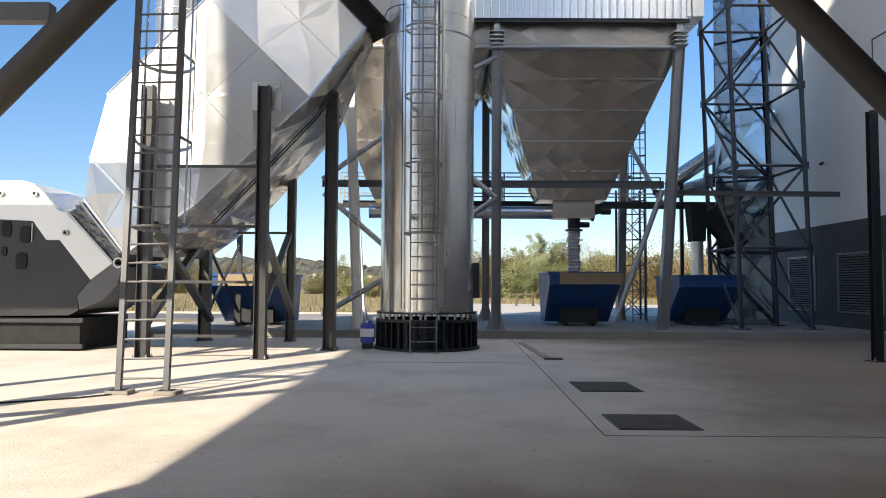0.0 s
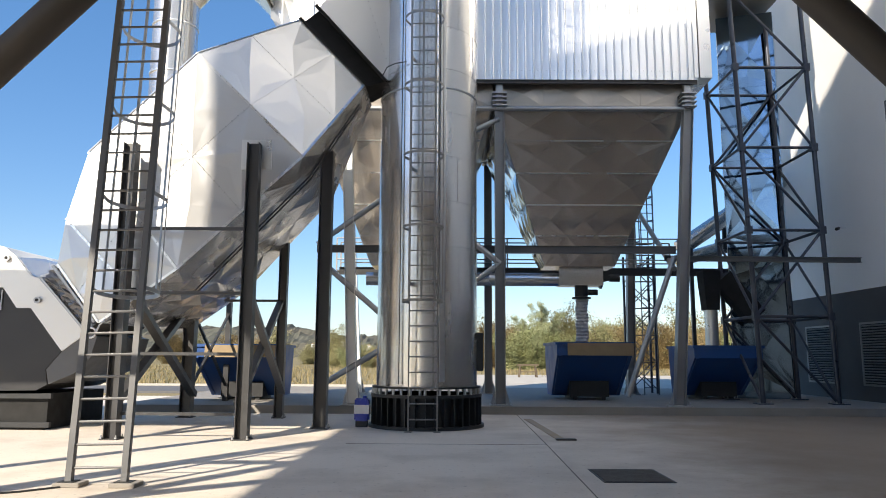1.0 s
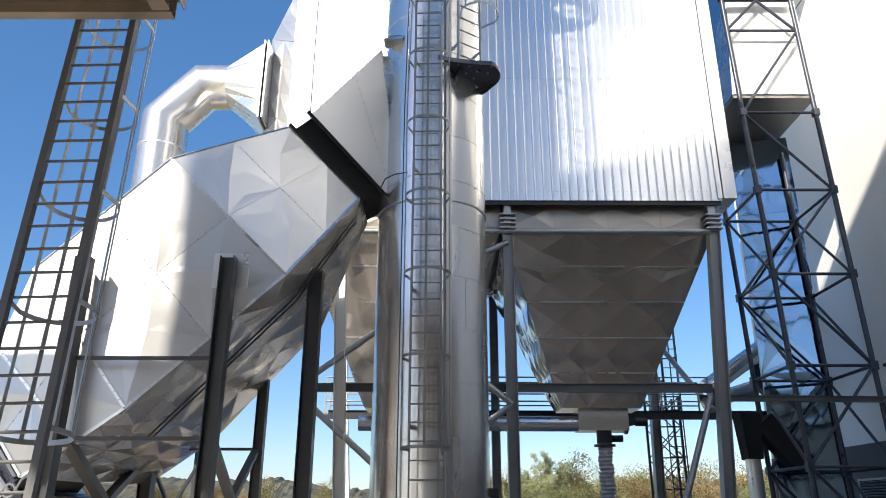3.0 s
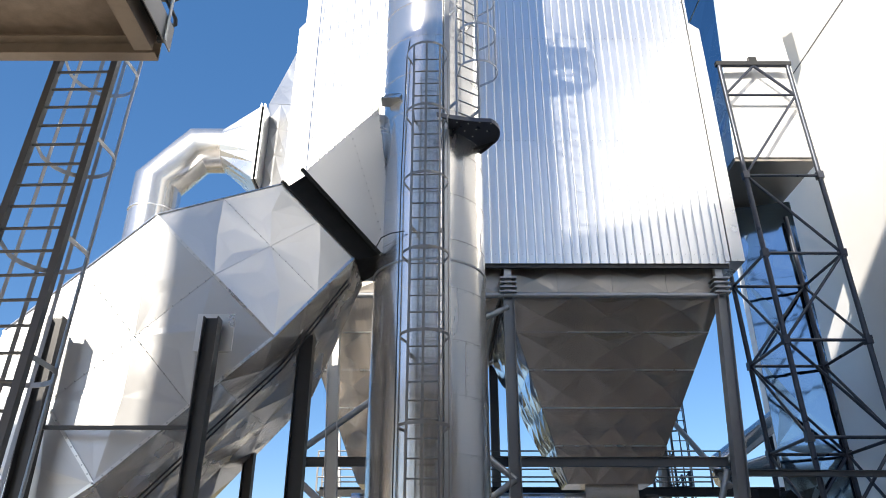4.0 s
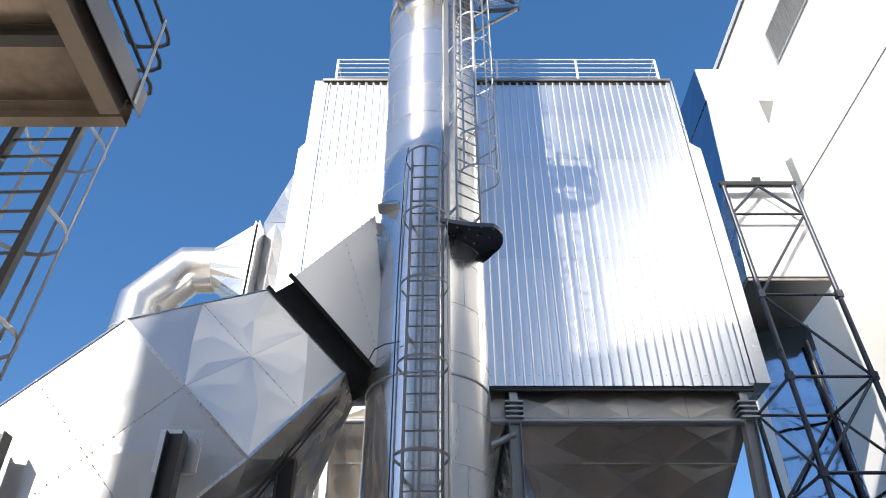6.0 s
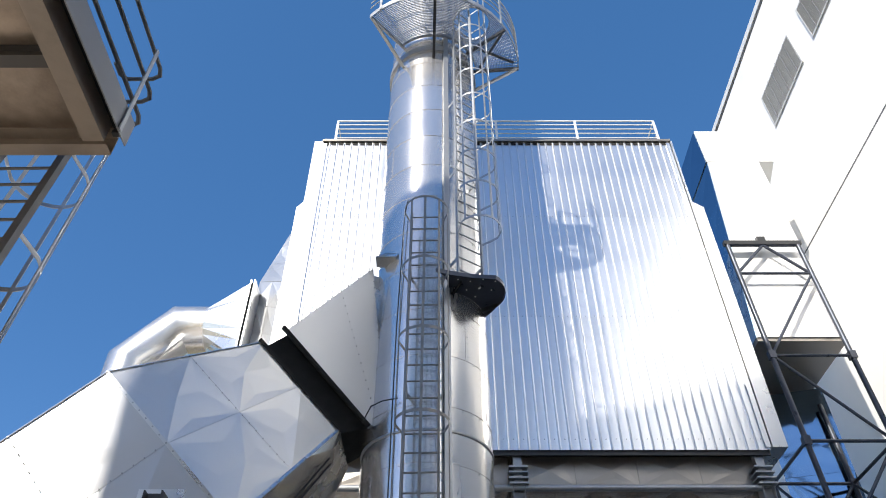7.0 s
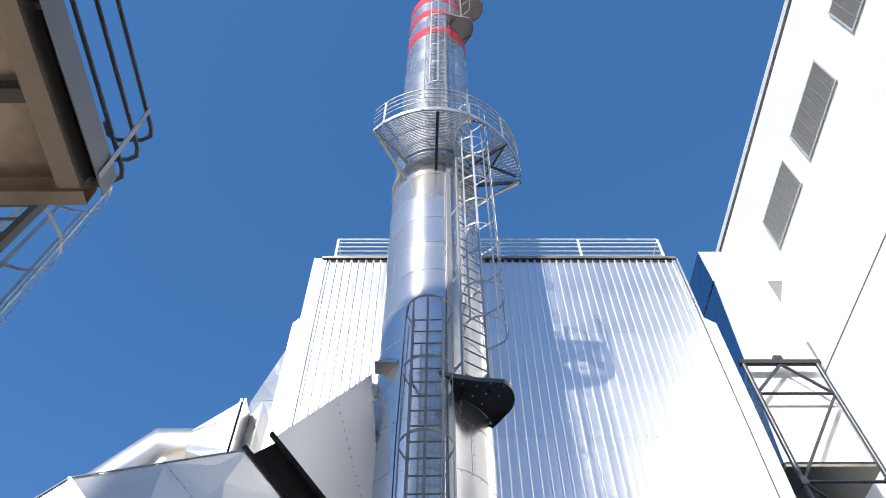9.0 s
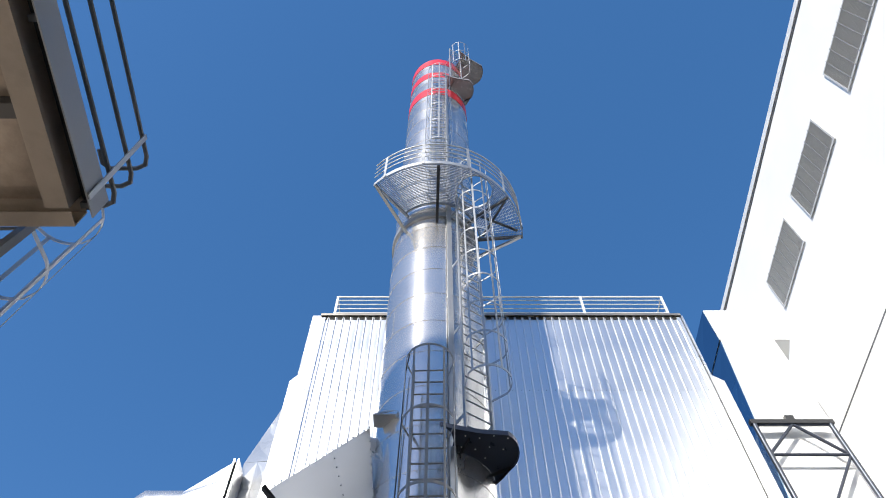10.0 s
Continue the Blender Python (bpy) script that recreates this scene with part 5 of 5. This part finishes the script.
part("bellows_core", hull(B(), [p + Vector((0, d, 0)) for p in (p0, p1, q0, q1) for d in (0.12, 2.2)]), M_BLACK, fan)
for k in range(2):
    part("clamp_bar", bar(B(), (q0 if k else p0) + Vector((0, -0.08, 0)), (q1 if k else p1) + Vector((0, -0.08, 0)), 0.045, 0.05, (0, -1, 0)), M_GALV, fan)
part("skid", box(B(), -12.5, -7.95, 15.2, 17.5, 0.0, 0.69), M_BLACK, fan)
for z in (0.05, 0.6):
    part("skid_rail", box(B(), -12.5, -7.85, 15.1, 15.19, z, z + 0.1), M_DARK, fan)
for x, z, w, h in ((-9.47, 2.58, 0.2, 0.34), (-9.07, 2.46, 0.22, 0.36), (-9.13, 1.9, 0.24, 0.36), (-9.5, 2.1, 0.1, 0.2)):
    rim = [(x + w / 2 * math.copysign(abs(math.cos(q)) ** 0.6, math.cos(q)), z + h / 2 * math.copysign(abs(math.sin(q)) ** 0.6, math.sin(q))) for q in np.linspace(0, math.tau, 16, endpoint=False)]
    part("hatch", prism(B(), rim, FY - 0.02, FY + 0.009), M_BLACK, fan, "black oval opening")
part("hatch_edge", box(B(), -8.93, -8.91, FY - 0.02, FY + 0.009, 2.3, 2.7), M_GALV, fan)
for x, z in ((-8.2, 2.5), (-8.88, 3.33), (-9.6, 3.33)):
    part("lifting_eye", tube(B(), (x, FY - 0.06, z), (x, FY - 0.001, z), 0.065, 12), M_GALV, fan)
    part("eye_hole", tube(B(), (x, FY - 0.066, z), (x, FY - 0.061, z), 0.032, 10), M_BLACK, fan)

# ---- yard things ----
can = thing("canister", "blue plastic canister with a white label by the chimney", "canister", (-1.93, 16.2, 0))
bm = box(B(), -0.15, 0.15, -0.12, 0.12, 0.12, 0.58)
bmesh.ops.bevel(bm, geom=bm.edges[:], offset=0.03, segments=2, affect="EDGES")
part("body", bm, M_BLUEP, can)
part("label_wrap", box(B(), -0.153, 0.153, -0.123, 0.123, 0.27, 0.45), M_WHITEP, can, "white label")
part("stand", box(B(), -0.12, 0.12, -0.1, 0.1, 0.0, 0.119), M_DARK, can)
part("cap", tube(B(), (0.05, 0, 0.58), (0.05, 0, 0.63), 0.04, 12), M_BLUEP, can)


def drain(x0, x1, y0, y1):
    e = thing("drain_cover", "dark chequered steel drain cover in the concrete", "drain cover", ((x0 + x1) / 2, (y0 + y1) / 2, 0.0), "drain covers")
    w, h = x1 - x0, y1 - y0
    part("cover", box(B(), -w / 2 + 0.03, w / 2 - 0.03, -h / 2 + 0.03, h / 2 - 0.03, 0.0, 0.012), M_COVER, e)
    bm = B()
    box(bm, -w / 2, w / 2, -h / 2, -h / 2 + 0.025, 0, 0.009)
    box(bm, -w / 2, w / 2, h / 2 - 0.025, h / 2, 0, 0.009)
    box(bm, -w / 2, -w / 2 + 0.025, -h / 2 + 0.026, h / 2 - 0.026, 0, 0.009)
    box(bm, w / 2 - 0.025, w / 2, -h / 2 + 0.026, h / 2 - 0.026, 0, 0.009)
    part("frame", bm, M_DARK, e)


drain(1.57, 2.40, 7.0, 7.85)
drain(1.67, 2.52, 9.6, 10.6)
for p, q in (((1.36, 6.72), (12.2, 6.75)), ((-1.85, 13.25), (1.5, 13.25)), ((1.36, 6.73), (1.5, 13.25)), ((1.5, 13.26), (1.6, 19.5))):
    part("floor_joint", bar(B(), (*p, 0.001), (*q, 0.001), 0.014, 0.006), M_JOINT, yard)
trench = thing("trench_plate", "rusty channel cover strip in the slab", "cover strip", (0, 0, 0))
part("strip", bar(B(), (1.72, 18.2, 0.006), (1.86, 13.9, 0.006), 0.16, 0.012), M_RUST, trench)
part("end_strip", bar(B(), (1.75, 13.9, 0.02), (2.1, 13.9, 0.02), 0.14, 0.03), M_BROWN, trench)

trestle = thing("timber_trestle", "weathered timber trestle standing on the gravel", "trestle", (5.8, 55, -0.04))
for x in (-0.65, 0.65):
    for y in (-0.3, 0.3):
        part("leg", bar(B(), (x, y, 0), (x * 0.85, y * 0.3, 0.85), 0.09, 0.09), M_BARK, trestle)
part("beam", bar(B(), (-0.8, 0, 0.9), (0.8, 0, 0.9), 0.12, 0.12), M_BARK, trestle)
part("stretcher", bar(B(), (-0.6, -0.2, 0.4), (0.6, -0.2, 0.4), 0.07, 0.07), M_BARK, trestle)

cable = thing("floor_cable", "thin dark cable lying on the concrete", "cable", (0, 0, 0.012))
part("run", pipe(B(), [(-4.35, 9.1, 0), (-4.7, 8.75, 0), (-5.3, 8.4, 0), (-6.1, 7.9, 0), (-7.2, 7.4, 0)], 0.011, 6), M_DARK, cable, "", True)

# ---- shrubs, trees, hills ----
def leaf_cloud(rnd, vs, fs, centre, radius, n, leaf):
    for _ in range(n):
        d = Vector((rnd.gauss(0, 1), rnd.gauss(0, 1), rnd.gauss(0, 0.8)))
        c = Vector(centre) + d.normalized() * radius * rnd.uniform(0.25, 1.0) ** 0.6
        c.z = max(0.04, c.z)
        s = leaf * rnd.uniform(0.5, 1.4)
        t = Vector((rnd.gauss(0, 1), rnd.gauss(0, 1), rnd.gauss(0, 1))).normalized()
        k = t.orthogonal().normalized()
        i = len(vs)
        vs += [c - t * s, c + k * s * 0.5, c + t * s, c - k * s * 0.5]
        fs.append((i, i + 1, i + 2, i + 3))


def tree(seed, w, h, mat, label, n=17000, leaf=0.07, arching=0.0):
    """Many stems from one foot, each limb carrying clumps of small leaves; arching lets the tips hang over."""
    e = thing("tree", label, "tree", (0, 0, -0.12), "trees behind the road")
    bm = B()
    rnd = random.Random(seed)
    vs, fs = [], []
    stems = 17 if arching else 15
    for _ in range(stems):
        a, reach, top = rnd.uniform(0, math.tau), w * rnd.uniform(0.15, 1.0), h * rnd.uniform(0.45, 1.0)
        if not arching:
            top *= 1.0 - 0.45 * (reach / w) ** 2
        pts = []
        for q in range(6):
            u = q / 5
            z = top * (math.sin(u * (math.pi / 2 + arching)) if arching else u)
            pts.append(Vector((reach * u ** 1.3 * math.cos(a), reach * u ** 1.3 * math.sin(a), z)))
        for p, q in zip(pts, pts[1:]):
            f = 1 - 0.8 * p.z / h
            tube(bm, p, q, 0.045 * f, 5, 0.03 * f)
        for q in range(1, 6):
            for _ in range(3):
                c = pts[q - 1].lerp(pts[q], rnd.random()) + Vector((rnd.gauss(0, 0.12), rnd.gauss(0, 0.12), rnd.gauss(0, 0.1))) * w * (0.5 if arching else 1)
                leaf_cloud(rnd, vs, fs, c, w * rnd.uniform(0.14, 0.3) * (0.75 if arching else 1.1), n // (stems * 15), leaf)
    part("trunk", bm, M_BARK, e)
    me = bpy.data.meshes.new("crown")
    me.from_pydata([tuple(v) for v in vs], [], fs)
    me.materials.append(mat)
    new("crown", me).parent = e
    return e


kinds = [tree(1, 2.4, 4.7, M_LEAF_GREEN, "leafy green shrub behind the road"), tree(2, 2.4, 4.4, M_LEAF_OLIVE, "olive green shrub behind the road"),
         tree(3, 2.6, 4.6, M_LEAF_AUTUMN, "tan autumn shrub behind the road"), tree(4, 1.9, 6.4, M_LEAF_WILLOW, "tall pale green willow with upright twigs", 12000, 0.07, 0.25),
         tree(5, 1.5, 3.6, M_LEAF_RED, "small shrub with red autumn leaves"), tree(6, 2.6, 3.5, M_LEAF_OLIVE, "low olive bush behind the road")]


def plant(k, x, y, s, turn):
    s *= 1.42
    kinds[k].scale = (s, s, s * 1.05)
    copy_thing(kinds[k], pose(x * 1.9, y * 1.9, -0.12, 0, 0, turn))


spots = [(3, 6.3, 49.5, 0.92), (3, 5.3, 50.5, 0.75), (3, 7.2, 50.5, 0.8), (0, 4.4, 48, 0.95), (0, 5.6, 47.6, 0.8), (1, 8.3, 49, 1.0), (2, 3.0, 51, 1.15), (0, 7.2, 48, 0.85),
         (4, 21.4, 48, 1.1), (4, 22.6, 48.5, 0.95), (0, 20, 51, 1.0), (1, 24, 50, 1.1), (2, 26, 50, 1.1), (2, 17, 50, 1.0), (1, -8, 54, 0.5)]
for k, x, y, s in spots:
    plant(k, x, y, s, (x * 71) % 360)
rnd = random.Random(5)
for i in range(70):
    x = -8 + 62 * i / 70 + rnd.uniform(-0.6, 0.6)
    plant(rnd.choice((0, 1, 1, 2, 0, 5) if x < 14 else (1, 2, 2, 5, 5, 2)), x, rnd.uniform(51, 59), rnd.uniform(0.92, 1.2) * (1.2 if x > 8 else 1.0 if x > 1 else 0.5), rnd.uniform(0, 360))
for i in range(44):
    x = -85 + 84 * i / 44 + rnd.uniform(-1, 1)
    plant(rnd.choice((1, 2, 2, 5)), x, rnd.uniform(70, 95), rnd.uniform(0.8, 1.2), rnd.uniform(0, 360))
for k, ob in enumerate(kinds):
    ob.scale = (1, 1, 1)
    ob.matrix_basis = pose(60 + 5 * k, 100, -0.12)

# dry weeds in front of the shrubs
vs, fs = [], []
rnd = random.Random(9)
for _ in range(30000):
    x, y = rnd.uniform(-80, 60), 36.8 + 68 * rnd.random() ** 1.3
    if x > -2.5 and noise.noise(Vector((x * 0.3, y * 0.2, 2.0))) < (62 - y) * 0.03:
        continue
    tall = 0.5 + 0.5 * noise.noise(Vector((x * 0.3, y * 0.3, 7.0)))
    h, a, lx = rnd.uniform(0.1, 0.8) * tall + 0.08, rnd.uniform(0, math.pi), rnd.uniform(-0.16, 0.16)
    i = len(vs)
    dx, dy = 0.03 * math.cos(a), 0.03 * math.sin(a)
    vs += [(x - dx, y - dy, -0.12), (x + dx, y + dy, -0.12), (x + lx, y, h - 0.12)]
    fs.append((i, i + 1, i + 2))
me = bpy.data.meshes.new("reeds")
me.from_pydata(vs, [], fs)
me.materials.append(M_WEED)
tagged(new("reeds", me), "dry straw-coloured weeds and grass along the verge", "weeds", "", "stuff")

# hills
vs, fs = [], []
nx, ROWS = 700, 14
for i in range(nx + 1):
    x = -900 + 1800 * i / nx
    h = 26 + 16 * noise.noise(Vector((x * 0.006, 0.3, 0))) + 6 * noise.noise(Vector((x * 0.03, 1.3, 0))) + 2.5 * noise.noise(Vector((x * 0.2, 4, 0))) + 1.5 * noise.noise(Vector((x * 0.55, 9, 0)))
    h *= 1.0 if x < -20 else max(0.35, 1 - (x + 20) / 300)
    for q in range(ROWS + 1):
        u = q / ROWS
        y, z = 640 + 130 * u, h * math.sin(u * math.pi / 2)
        z += (3.2 * noise.noise(Vector((x * 0.11, y * 0.11, 5))) + 1.6 * noise.noise(Vector((x * 0.31, y * 0.31, 8)))) * min(1, u * 4) - (2 if q == 0 else 0)
        vs.append((x, y, z))
for i in range(nx):
    for j in range(ROWS):
        a = (ROWS + 1) * i + j
        fs.append((a, a + ROWS + 1, a + ROWS + 2, a + 1))
me = bpy.data.meshes.new("hills")
me.from_pydata(vs, [], fs)
me.materials.append(M_HILL)
tagged(new("hills", me), "low wooded hills on the horizon", "hills", "", "structure")


def house(x, y, z, w):
    e = thing("house", "small white house with a red-brown roof on the hill", "house", (x, y, z), "hill houses")
    part("wall", box(B(), -w / 2, w / 2, -w * 0.35, w * 0.35, -3, w * 0.45), M_WHITEP, e)
    part("roof", prism(B(), [(-w * 0.55, w * 0.45), (w * 0.55, w * 0.45), (0, w * 0.8)], -w * 0.38, w * 0.38), M_RUST, e)


for x, z in ((-215, 8), (-190, 11), (-120, 10), (-95, 13), (-70, 9)):
    house(x, 655, z, 4)
